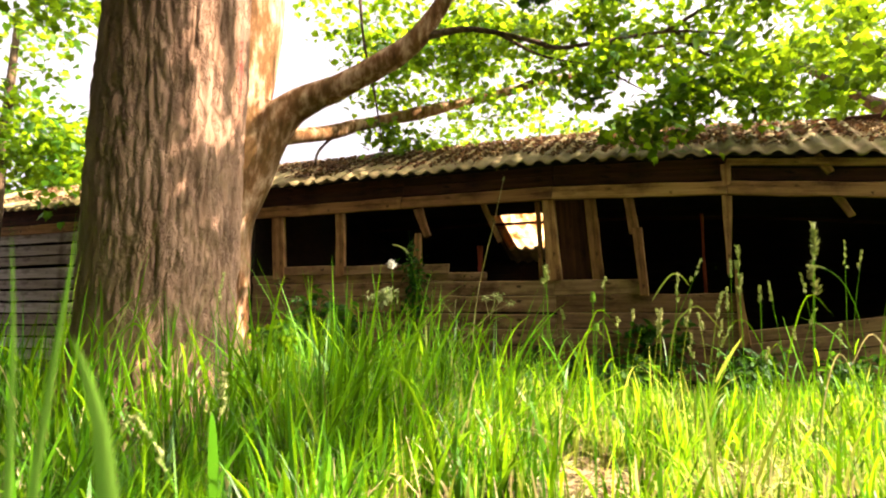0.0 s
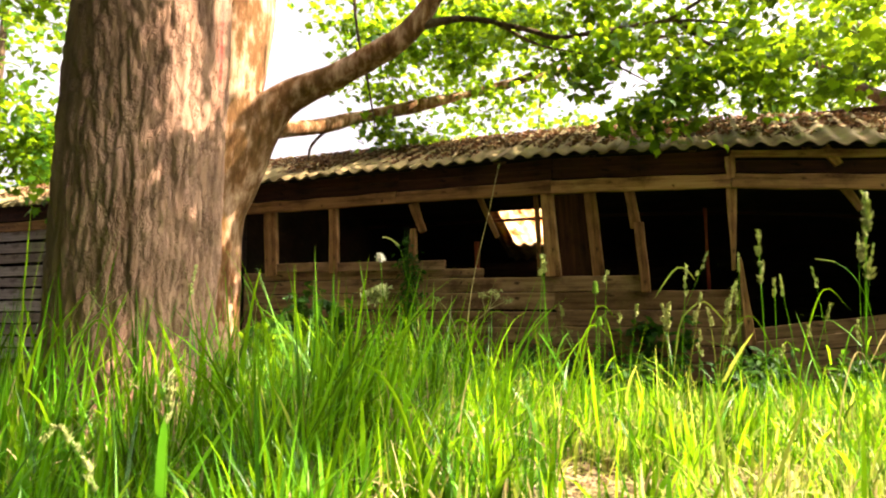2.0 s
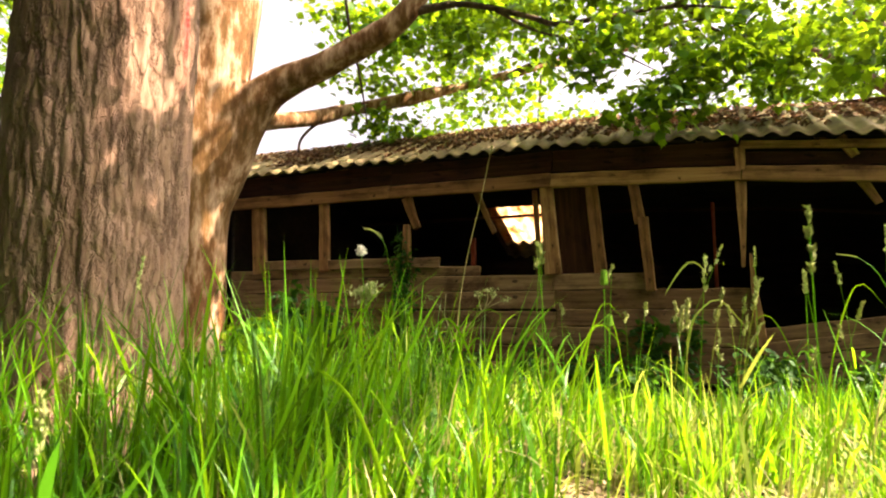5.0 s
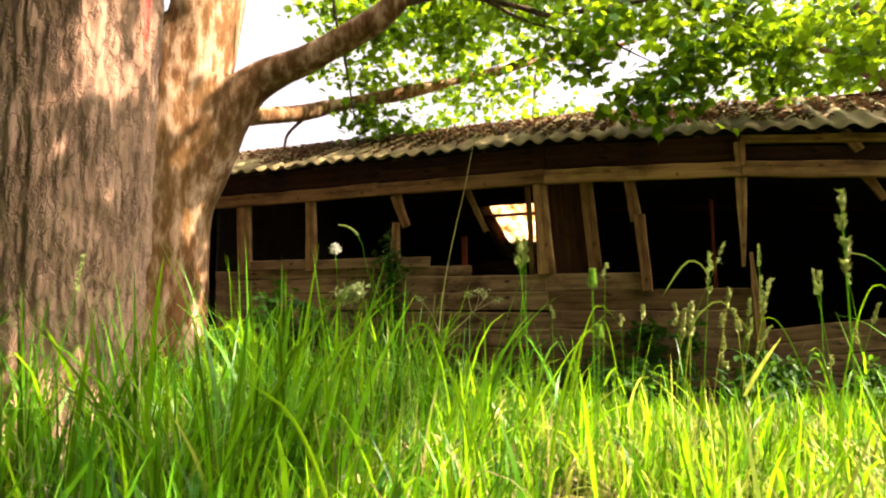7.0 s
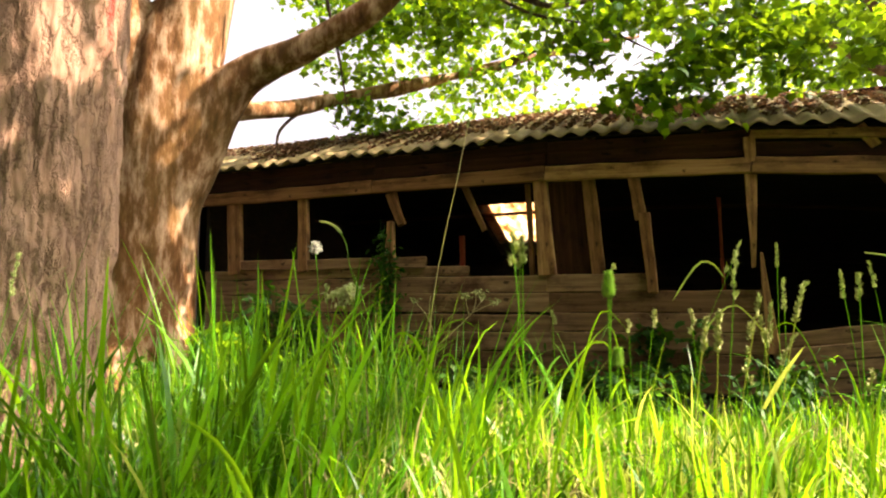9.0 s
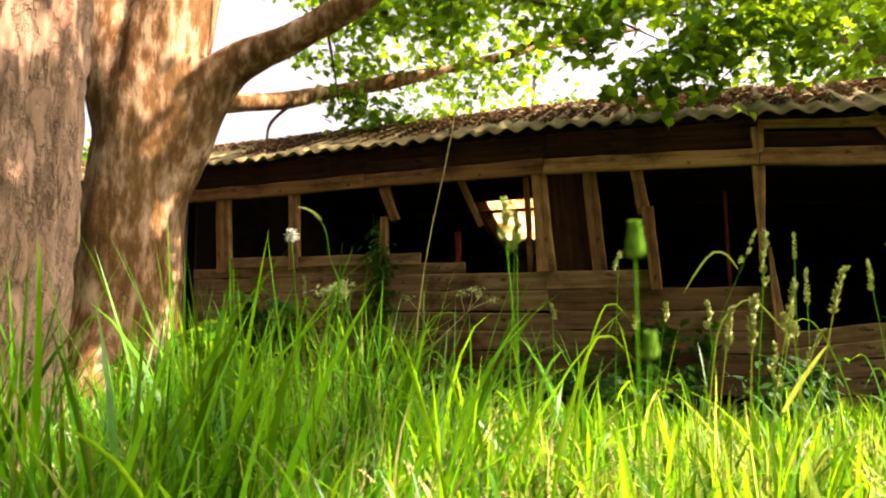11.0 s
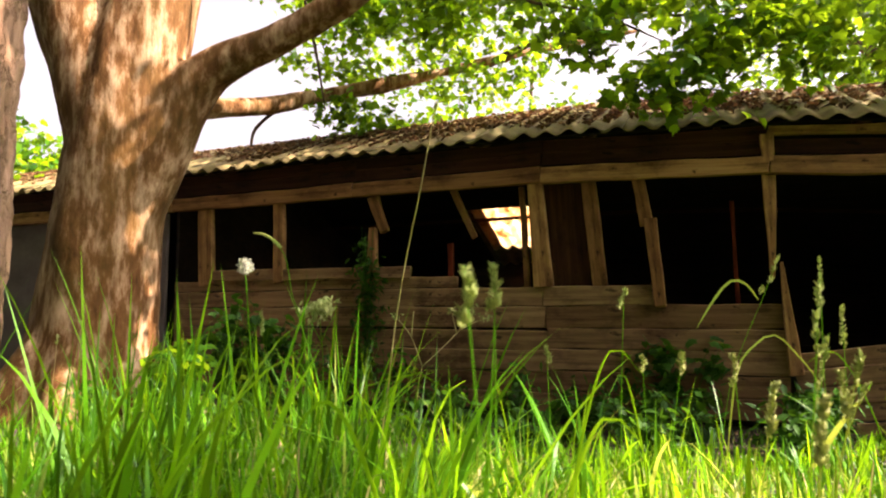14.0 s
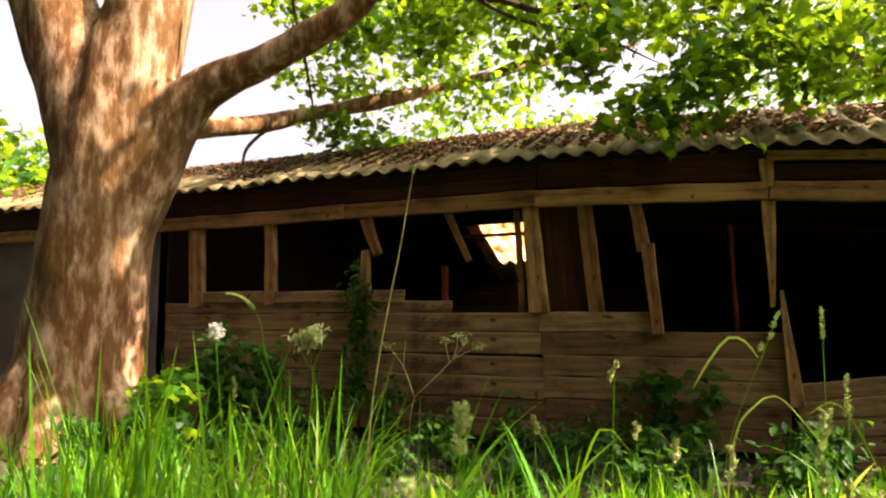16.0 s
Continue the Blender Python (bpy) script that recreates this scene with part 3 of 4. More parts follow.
tree_c = empty("tree", Matrix.Translation((7.6, 9.4, 0)), "leafy tree with dark limbs behind the shed", "tree", "trees by the shed")
v, f = tube([(0, 0, -0.1, 0.4), (0, 0, 1.5, 0.3), (-0.1, 0, 4.0, 0.26), (-0.1, 0, 7.5, 0.12)], 24, 0.2, furrows(5, 0.02))
obj("trunk", v, f, TWIG, tree_c, "", True)
limb("limb", [(0, 0, 3.3, 0.18), (-0.9, -0.2, 4.0, 0.15), (-1.6, -0.3, 4.45, 0.12), (-1.9, -0.3, 4.75, 0.07)], tree_c, TWIG)
limb("limb", [(0, 0, 3.1, 0.16), (-0.9, -0.1, 3.45, 0.13), (-1.5, -0.2, 3.7, 0.09), (-2.6, -0.2, 4.3, 0.03)], tree_c, TWIG)

MAPLE = np.array([(0, 0, 0), (0.16, -0.02, 0.02), (0.36, -0.1, -0.03), (0.33, 0.1, 0.02), (0.5, 0.3, -0.05), (0.3, 0.4, 0.03), (0.28, 0.62, 0.0), (0.13, 0.62, 0.03), (0, 0.95, -0.08),
                  (-0.13, 0.62, 0.03), (-0.28, 0.62, 0.0), (-0.3, 0.4, 0.03), (-0.5, 0.3, -0.05), (-0.33, 0.1, 0.02), (-0.36, -0.1, -0.03), (-0.16, -0.02, 0.02), (0, 0.3, 0.06)])
MAPLE_T = np.array([(16, k, k + 1) for k in range(0, 15)] + [(16, 15, 0)])
OVAL = np.array([(0, 0, 0), (0.2, 0.25, 0.03), (0.22, 0.5, 0.02), (0.1, 0.8, -0.02), (0, 1.0, -0.08), (-0.1, 0.8, -0.02), (-0.22, 0.5, 0.02), (-0.2, 0.25, 0.03), (0, 0.45, -0.03)])
OVAL_T = np.array([(8, k, k + 1) for k in range(0, 7)] + [(8, 7, 0)])


def leaves(name, places, size, parent, mat, seed, shape=MAPLE, tris=MAPLE_T, flat=0.55, label=""):
    """Leaves at the places, tips drooping outwards, faces mostly up."""
    g = np.random.default_rng(seed)
    n = len(places)
    yaw = g.uniform(0, 2 * np.pi, n)
    tilt = g.normal(-0.5, flat, n)
    roll = g.normal(0, flat, n)
    s = size * g.uniform(0.6, 1.25, n)
    cy, sy, ct, st, cr, sr = np.cos(yaw), np.sin(yaw), np.cos(tilt), np.sin(tilt), np.cos(roll), np.sin(roll)
    p = shape[None] * s[:, None, None]
    x, y, z = p[..., 0], p[..., 1], p[..., 2]
    x, z = x * cr[:, None] + z * sr[:, None], -x * sr[:, None] + z * cr[:, None]
    y, z = y * ct[:, None] - z * st[:, None], y * st[:, None] + z * ct[:, None]
    x, y = x * cy[:, None] - y * sy[:, None], x * sy[:, None] + y * cy[:, None]
    v = np.stack([x, y, z], -1) + np.asarray(places)[:, None]
    t = tris[None] + (np.arange(n) * len(shape))[:, None, None]
    ob = many(name, v.reshape(-1, 3), t.reshape(-1, 3), mat, parent, label)
    ob["kind"] = "stuff"
    return ob


def cloud(blobs, seed, per=16, spread=0.2):
    """Places in tufts inside ellipsoids (x, y, z, rx, ry, rz, tufts)."""
    g = np.random.default_rng(seed)
    out = []
    for x, y, z, rx, ry, rz, tufts in blobs:
        d = g.normal(size=(tufts, 3))
        d /= np.linalg.norm(d, axis=1)[:, None]
        c = np.array((x, y, z)) + d * (g.uniform(0, 1, tufts) ** 0.45)[:, None] * np.array((rx, ry, rz))
        k = g.poisson(per, tufts)
        c = np.repeat(c, k, axis=0)
        out.append(c + g.normal(0, spread, c.shape) * np.array((1, 1, 0.6)))
    return np.vstack(out)


def offset(places, ob):
    return places - np.array(ob.matrix_world.translation)


crown_b = cloud([(0.4, 8.5, 4.3, 1.2, 0.6, 0.5, 34), (1.6, 6.9, 3.85, 1.3, 1.0, 0.45, 44), (2.9, 6.6, 3.75, 1.3, 1.1, 0.55, 34), (4.3, 6.4, 3.8, 1.3, 1.2, 0.7, 16), (0.7, 7.7, 3.95, 0.9, 0.6, 0.45, 40), (5.6, 6.6, 3.9, 1.1, 1.2, 0.7, 14),
                 (1.5, 6.2, 3.0, 0.55, 0.4, 0.3, 18), (2.4, 6.0, 2.8, 0.75, 0.45, 0.28, 22), (1.82, 5.85, 2.35, 0.2, 0.18, 0.28, 9), (3.2, 5.75, 2.75, 0.7, 0.45, 0.3, 19), (2.2, 5.9, 2.5, 0.35, 0.2, 0.18, 9), (4.0, 5.5, 2.8, 0.6, 0.4, 0.3, 12),
                 (2.9, 6.3, 3.2, 0.9, 0.5, 0.3, 18), (4.2, 6.2, 3.2, 0.9, 0.5, 0.3, 11), (-0.75, 7.7, 3.9, 0.35, 0.3, 0.3, 8), (-0.75, 8.2, 2.95, 0.25, 0.2, 0.15, 5),
                 (0.6, 8.7, 3.5, 1.1, 0.5, 0.45, 24), (0.2, 8.4, 4.4, 1.4, 0.8, 0.5, 34), (-1.1, 8.6, 4.4, 0.8, 0.8, 0.8, 26), (-0.9, 8.6, 3.7, 0.5, 0.5, 0.35, 10), (-0.5, 8.4, 2.85, 0.6, 0.4, 0.2, 13), (4.4, 7.8, 4.0, 1.4, 0.7, 0.6, 16),
                 (-0.2, 7.8, 3.9, 0.6, 0.3, 0.3, 12), (-3.4, 6.6, 5.6, 1.6, 1.6, 1.0, 60), (2.4, 7.0, 5.4, 1.0, 0.9, 0.5, 30)], 5, 20, 0.13)
# unseen foliage added above the crown to shade its leaves, limb and roof
shade_over_b = cloud([(3.6, 6.0, 5.1, 1.1, 0.7, 0.4, 17), (1.35, 6.4, 5.2, 0.9, 0.35, 0.3, 16)], 29, 34, 0.13)
# unseen clumps added toward the sun to shade the weeds and far grass
shade_clumps_b = cloud([(5.6, 5.0, 4.7, 1.3, 0.7, 0.4, 24), (4.2, 5.2, 4.9, 0.9, 0.5, 0.4, 6), (4.3, 4.05, 4.7, 1.1, 0.5, 0.4, 22)], 19, 60, 0.15)
# unseen leaf screen added to dapple the maple's lower trunk
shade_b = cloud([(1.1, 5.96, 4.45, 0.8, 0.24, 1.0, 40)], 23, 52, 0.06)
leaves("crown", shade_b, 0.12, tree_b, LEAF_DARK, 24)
leaves("crown", shade_clumps_b, 0.12, tree_b, LEAF_DARK, 20)
leaves("crown", shade_over_b, 0.13, tree_b, LEAF, 30)
leaves("crown", crown_b, 0.105, tree_b, LEAF, 6)
# foliage above the view, placed to shade the ground and cut sky light
shade_crown_a = cloud([(-0.8, 2.4, 5.8, 2.0, 2.2, 0.9, 150), (-3.6, 3.2, 5.6, 1.4, 1.6, 0.9, 80), 
                 (1.4, 0.4, 4.8, 1.2, 0.9, 0.6, 35), (-1.0, -1.5, 5.6, 3.2, 1.8, 0.8, 210), (-1.2, 3.0, 6.6, 1.6, 0.9, 0.5, 70), (0.8, 1.2, 6.6, 2.4, 2.4, 0.6, 170), (-4.5, 0.2, 5.4, 2.0, 2.0, 1.0, 90)], 7)
leaves("crown", shade_crown_a, 0.13, tree_a, LEAF_DARK, 8)
# unseen leaf strips added along the sun's line to shade trunk and grass
shade_clumps_a = cloud([(1.4, 2.41, 4.75, 0.3, 0.08, 1.4, 60), (1.53, 3.24, 4.75, 0.3, 0.05, 1.4, 16), (1.5, 2.9, 3.6, 0.4, 0.2, 0.5, 14), (2.6, 1.5, 4.5, 1.0, 0.5, 0.5, 18), (3.7, 2.1, 4.8, 0.6, 0.5, 0.4, 12), (4.1, 2.75, 4.9, 0.5, 0.35, 0.4, 11)], 27, 70, 0.08)
leaves("crown", shade_clumps_a, 0.12, tree_a, LEAF_DARK, 28)
# unseen overhead leaf layer added to hold back sky light
sky_block_a = cloud([(-2.8, 0.2, 7.2, 3.2, 4.2, 0.9, 300), (-5.6, 1.5, 6.2, 2.0, 4.0, 1.2, 180), (-0.4, -3.2, 6.8, 2.6, 1.6, 0.9, 140), (2.8, -2.6, 7.0, 2.8, 2.4, 0.8, 240), (-5.2, 5.4, 7.0, 2.4, 1.6, 0.8, 150)], 17, 17, 0.3)
leaves("crown", sky_block_a, 0.22, tree_a, LEAF_DARK, 18)
crown_c = cloud([(7.4, 10.6, 5.0, 1.8, 1.2, 1.6, 90), (6.0, 10.2, 4.2, 1.4, 0.8, 1.0, 50)], 9)
leaves("crown", offset(crown_c, tree_c), 0.13, tree_c, LEAF, 10)

tree_e = empty("tree", Matrix.Translation((1.6, 12.2, 0)), "bright leafy tree behind the shed roof", "tree", "trees by the shed")
limb("trunk", [(0, 0, -0.1, 0.07), (0.1, 0, 2.0, 0.05), (0.3, 0.1, 5.0, 0.02)], tree_e, TWIG)
leaves("crown", offset(cloud([(1.6, 11.9, 3.6, 2.2, 0.7, 0.6, 60), (3.6, 12.0, 3.8, 1.4, 0.7, 0.8, 40), (0.2, 12.0, 4.6, 1.6, 0.8, 0.8, 40), (6.0, 12.6, 4.6, 2.2, 0.8, 1.4, 80)], 15), tree_e), 0.12, tree_e, LEAF, 16)

# unseen trees added behind and beside the camera to block sky light
for x, y in ((-9.5, -4.5), (-5.5, -5.6), (-1.5, -5.2), (2.8, -5.8), (7.0, -6.0), (-10.0, 0.5), (-9.5, 5.0), (-7.6, -5.2), (0.7, -7.0), (11.0, -5.0), (13.0, 0.0), (13.5, 4.0), (13.0, 8.0)):
    unseen_tree = empty("tree", Matrix.Translation((x, y, 0)), "unseen leafy tree added to block sky light", "tree", "trees at the meadow's edge")
    limb("trunk", [(0, 0, -0.1, 0.25), (0.1, 0, 2.0, 0.2), (0.2, 0.1, 6.0, 0.06)], unseen_tree, TWIG)
    leaves("crown", cloud([(0, 0, 2.2, 2.6, 1.6, 2.0, 90), (0, 0, 5.4 if x < 10 else 3.6, 2.6, 2.0, 2.2, 130), (0, 0, 8.6 if x < 10 else 4.0, 2.4, 2.2, 2.0, 110)], int(50 + x), 12, 0.35), 0.3, unseen_tree, LEAF_DARK, int(60 + x))

# leafy trees behind the left end of the shed
tree_d = empty("tree", Matrix.Translation((-6.4, 9.2, 0)), "young green tree hanging over the shed roof", "tree", "trees by the shed")
limb("trunk", [(0, 0, -0.1, 0.12), (0.1, 0, 2.0, 0.1), (0.2, 0.1, 5.0, 0.04)], tree_d, TWIG)
leaves("crown", offset(cloud([(-5.4, 8.8, 2.9, 0.9, 0.7, 0.7, 60), (-6.0, 9.0, 4.6, 1.2, 1.0, 1.0, 26), (-4.6, 7.6, 4.6, 0.8, 0.6, 0.7, 26)], 11), tree_d), 0.13, tree_d, LEAF, 12)
far_wood = cloud([(-14.7, 26, 5.2, 2.4, 2.0, 2.9, 150), (-9.0, 26, 3.0, 3.0, 2.0, 2.2, 150), (-16, 26, 2.4, 4.0, 2.0, 2.0, 150), (-2, 30, 2.0, 4, 2, 1.6, 120), (8, 28, 2.6, 6, 2, 2.2, 160), (18, 24, 3, 5, 3, 3, 160)], 13, 14, 0.5)
tagged(leaves("distant_trees", far_wood, 0.36, None, LEAF, 14), "pale sunlit trees far behind the shed", "trees", kind="stuff")

# ---- grass ----


def blades(spots, height, width, seed, bend=0.3):
    """Curved tapering blades at rows of x, y, height factor, lean direction, lean; verts and triangles."""
    g = np.random.default_rng(seed)
    n = len(spots)
    h = height * spots[:, 2] * (0.3 + 0.85 * g.uniform(0, 1, n) ** 1.3)
    w = width * g.uniform(0.45, 1.5, n) * np.where(g.uniform(size=n) < 0.3, 1.8, 1.0)
    yaw = spots[:, 3] + g.normal(0, 1.0, n)
    lean = np.abs(spots[:, 4] + g.normal(0, 0.14, n))
    curl = np.abs(g.normal(0, bend, n)) + np.where(g.uniform(size=n) < 0.12, g.uniform(0.4, 1.1, n), 0)
    face = yaw + g.normal(np.pi / 2, 0.6, n)
    z0 = np.array([ground_height(x, y) for x, y in spots[:, :2]])
    ts = (0, 0.25, 0.48, 0.68, 0.85, 1.0)
    v = np.zeros((n, 11, 3))
    for i, t in enumerate(ts):
        out = h * (lean * t + curl * t * t * 0.75)
        up = h * (t - 0.5 * curl * t * t * t)
        cx, cy = spots[:, 0] + np.cos(yaw) * out, spots[:, 1] + np.sin(yaw) * out
        half = w * 0.5 * (0.7, 1.0, 0.95, 0.75, 0.45, 0)[i]
        if i < 5:
            for k, sgn in ((0, -1), (1, 1)):
                v[:, 2 * i + k] = np.stack([cx + sgn * half * np.cos(face), cy + sgn * half * np.sin(face), z0 + up], -1)
        else:
            v[:, 10] = np.stack([cx, cy, z0 + up], -1)
    t = np.array([(0, 1, 3), (0, 3, 2), (2, 3, 5), (2, 5, 4), (4, 5, 7), (4, 7, 6), (6, 7, 9), (6, 9, 8), (8, 9, 10)])
    tri = t[None] + (np.arange(n) * 11)[:, None, None]
    return v.reshape(-1, 3), tri.reshape(-1, 3)


def bare(x, y):
    """Where the grass stands thin, so that the litter shows."""
    worn = max(0.0, 1 - math.hypot((x - 1.35) / 1.6, (y - 2.75) / 1.0)) * 0.95
    worn += 0.4 * min(1.0, max(0.0, (y - 4.1) / 0.6))
    return worn + max(0.0, noise.noise(Vector((x * 1.1, y * 1.1, 9.0)))) * 0.9


def stand(x, y):
    """How tall the grass grows: highest between the trees, short and thin on the open side and towards the shed."""
    h = 0.5 + 0.5 * math.exp(-((x + 0.15) / 0.6) ** 2 - ((y - 3.45) / 0.65) ** 2)
    h += 0.22 / (1 + math.exp((x + 0.5) * 5)) - 0.08 / (1 + math.exp((0.6 - x) * 5))
    h += 0.34 * math.exp(-((x + 1.25) / 0.6) ** 2 - ((y - 2.75) / 0.35) ** 2)
    h *= 0.7 + 0.6 * noise.noise(Vector((x * 2.3, y * 2.3, 2.0)))  + 0.3
    return h * min(1.0, max(0.42, 1.1 - 0.5 * max(0.0, y - 3.7))) * (0.75 if y < 2.4 else 1.0)


def lawn(tufts, per, seed, area, spread=0.05):
    """Blades in tufts over x0, x1, y0, y1, clear of the trunks, the shed and the camera's line."""
    g = np.random.default_rng(seed)
    c = np.stack([g.uniform(area[0], area[1], tufts), g.uniform(area[2], area[3], tufts)], -1)
    c = c[[g.uniform() > bare(x, y) for x, y in c]]
    tall = np.array([stand(x, y) for x, y in c]) * g.uniform(0.75, 1.3, len(c))
    row = np.column_stack([c, tall, g.uniform(0, 2 * np.pi, len(c)), np.abs(g.normal(0.1, 0.12, len(c)))])
    s = np.repeat(row, g.poisson(per, len(c)), axis=0)
    s[:, :2] += g.normal(0, spread, (len(s), 2))
    keep = (np.hypot(s[:, 0] + 1.5, s[:, 1] - 3.46) > 0.46) & (np.hypot(s[:, 0] + 2.6, s[:, 1] - 6.95) > 0.6)
    before = (s[:, 0] + 1.92) * -0.388 + (s[:, 1] - 7.86) * -0.922
    keep &= before > 0.12
    keep &= ~((np.abs(s[:, 0] - 0.2) < 0.4) & (s[:, 1] < 2.3))
    return s[keep]


gv, gt = blades(lawn(3800, 11, 21, (-3.6, 4.4, 1.3, 5.0), 0.042), 0.775, 0.0088, 22, 0.34)
tagged(many("tall_grass", gv, gt, GRASS), "tall green sunlit meadow grass before the shed", "grass", kind="stuff")
gv, gt = blades(lawn(1500, 12, 23, (-5.5, 5.5, 4.4, 7.6)), 0.36, 0.007, 24)
tagged(many("short_grass", gv, gt, GRASS), "shorter green grass at the foot of the shed", "grass", kind="stuff")
gv, gt = blades(lawn(6000, 9, 65, (-6.5, 6.5, -2.6, 1.5), 0.08), 0.34, 0.009, 66)
tagged(many("short_grass", gv, gt, GRASS), "short trodden meadow grass in the open meadow", "grass", kind="stuff")
gv, gt = blades(lawn(1300, 9, 67, (4.2, 7.0, 1.3, 5.0), 0.07), 0.46, 0.009, 68)
tagged(many("short_grass", gv, gt, GRASS), "green meadow grass on the open side", "grass", kind="stuff")
gv, gt = blades(lawn(800, 9, 29, (0.5, 3.6, 2.2, 4.0)), 0.5, 0.006, 30, 0.6)
tagged(many("yellow_grass", gv, gt, GRASS_PALE), "pale yellow grass on the open side", "dry grass", kind="stuff")
gv, gt = blades(lawn(900, 9, 25, (-3.6, 4.4, 1.4, 4.4)), 0.55, 0.006, 26, 0.7)
tagged(many("dry_grass", gv, gt, STRAW), "dry straw-coloured blades low among the grass", "dry grass", kind="stuff")

gv, gt = blades(lawn(360, 6, 61, (0.3, 3.2, 2.3, 4.3), 0.05), 0.8, 0.0058, 62, 0.45)
tagged(many("pale_grass", *blades(lawn(170, 5, 63, (-2.2, 0.3, 2.2, 4.0), 0.05), 0.62, 0.0075, 64, 0.3), GRASS_PALE), "pale yellow-green blades low in the tall grass", "grass", kind="stuff")
tagged(many("pale_grass", gv, gt, GRASS_PALE), "thin pale yellow-green blades standing among the green grass", "grass", kind="stuff")

# ---- litter ----
g = np.random.default_rng(31)
spots = np.column_stack([g.uniform(-3, 4, 9000), 2.0 + 4.6 * g.uniform(0, 1, 9000) ** 2])
spots = spots[((spots[:, 0] + 1.92) * -0.388 + (spots[:, 1] - 7.86) * -0.922) > 0.1]
tagged(leaves("leaf_litter", [(x, y, ground_height(x, y) + 0.012) for x, y in spots], 0.055, None, LITTER, 32, OVAL, OVAL_T, 0.25), "dry brown leaves lying on the soil", "leaf litter", kind="stuff")
spots = np.column_stack([g.uniform(-6, 7.5, 15000), SPAN * (0.16 + 0.84 * g.uniform(0, 1, 15000) ** 0.8)])
spots = spots[[noise.noise(Vector((a * 1.3, b * 2.2, 4))) + 0.9 * b > 0.28 for a, b in spots]]
roof_litter = leaves("roof_litter", [SHED @ Vector(roof_place(a, b, 0.035)) for a, b in spots], 0.065, None, ROOF_LITTER, 33, OVAL, OVAL_T, 0.3)
tagged(roof_litter, "brown fallen leaves and moss on the corrugated roof", "leaf litter", kind="stuff")

g = np.random.default_rng(35)
n = 2300
spots = np.column_stack([g.normal(1.35, 0.85, n), g.normal(3.0, 0.42, n), np.full(n, 1.0), g.uniform(0, 6.283, n), g.uniform(1.2, 3.0, n)])
tv, tt = blades(spots, 0.16, 0.006, 36, 0.3)
tv[:, 2] *= 0.4
more = np.column_stack([g.normal(1.25, 0.75, 1700), g.normal(2.65, 0.4, 1700)])
tagged(leaves("leaf_litter", [(x, y, ground_height(x, y) + 0.02) for x, y in more], 0.07, None, LITTER, 37, OVAL, OVAL_T, 0.35), "pale dry leaves in the sun among thin grass", "leaf litter", kind="stuff")
tagged(many("straw_thatch", tv, tt, STRAW), "pale dry straw lying flat on the open ground", "straw", kind="stuff")

# ---- tall grass stalks ----


def seed_head(axis_points, radius, count, seed, clumps):
    """Small pointed spikelets crowded round a stem's upper end."""
    r = random.Random(seed)
    path = spline(axis_points, 0.004)
    v, f = [], []
    for _ in range(count):
        t = r.random()
        if clumps:
            t = (int(t * clumps) + r.gauss(0.5, 0.22)) / clumps
        t = min(0.999, max(0.0, t))
        here = Vector(path[int(t * (len(path) - 1))][:3])
        a = r.uniform(0, 2 * math.pi)
        reach = radius * r.uniform(0.2, 1.0) * (1.15 - 0.6 * t)
        d = Vector((math.cos(a), math.sin(a), r.uniform(0.5, 1.6) if count < 300 else r.uniform(1.6, 4.0))).normalized()
        c = here + Vector((math.cos(a), math.sin(a), 0)) * reach
        if clumps > 1:
            j = min(clumps - 1, int(t * clumps))
            b = seed * 1.7 + j * 2.4
            c += Vector((math.cos(b), math.sin(b), 0.9)) * radius * 1.3 * (1 - (j + 0.5) / clumps)
        L, w = (r.uniform(0.009, 0.016), 0.0022) if count < 300 else (r.uniform(0.006, 0.009), 0.0013)
        s1 = d.orthogonal().normalized()
        s2 = d.cross(s1)
        b = len(v)
        v += [c - d * L * 0.4, c + s1 * w, c + s2 * w, c - s1 * w, c - s2 * w, c + d * L * 0.6]
        f += [(b, b + 2, b + 1), (b, b + 3, b + 2), (b, b + 4, b + 3), (b, b + 1, b + 4), (b + 5, b + 1, b + 2), (b + 5, b + 2, b + 3), (b + 5, b + 3, b + 4), (b + 5, b + 4, b + 1)]
    return v, f


def stalk(base, tip, head, radius, seed, mat=GRASS, clumps=3, count=90, droop=0.0, blade=True, label="slender green grass stalk with a pale seed head", thick=0.0012):
    r = random.Random(seed)
    thing = empty("grass_stalk", Matrix.Translation((*base, ground_height(*base))), label, "grass stalk", "seeding grass stalks")
    t = Vector(tip) - thing.matrix_world.translation
    mid = t * 0.5 + Vector((-t.x * 0.25, -t.y * 0.25, 0.03))
    neck = t * 0.86 + Vector((-t.x * 0.06, -t.y * 0.06, 0.02 + droop))
    points = [(0, 0, -0.02, thick * 1.3), (*mid, thick), (*neck, thick * 0.8), (*t, thick * 0.5)]
    v, f = tube(points, 6, 0.03)
    obj("stem", v, f, mat, thing, "", True)
    path = spline(points, 0.01)
    keep = max(3, int(head / 0.01))
    if count:
        v, f = seed_head(path[-keep:], radius * (1.0 if count > 300 else 0.7), count, seed, clumps)
        obj("seed_head", v, f, SEED_GREEN if count > 300 else SEED, thing)["kind"] = "stuff"
    if blade:
        k = path[int(len(path) * r.uniform(0.35, 0.6))]
        a = r.uniform(0, 2 * math.pi)
        spot = np.array([[0, 0, 1, a, 0.5]])
        bv, bt = blades(spot, 0.3, 0.009, seed + 5, 0.6)
        bv = bv - bv[0] + np.array(k[:3])
        many("blade", bv, bt, mat, thing)
    return thing


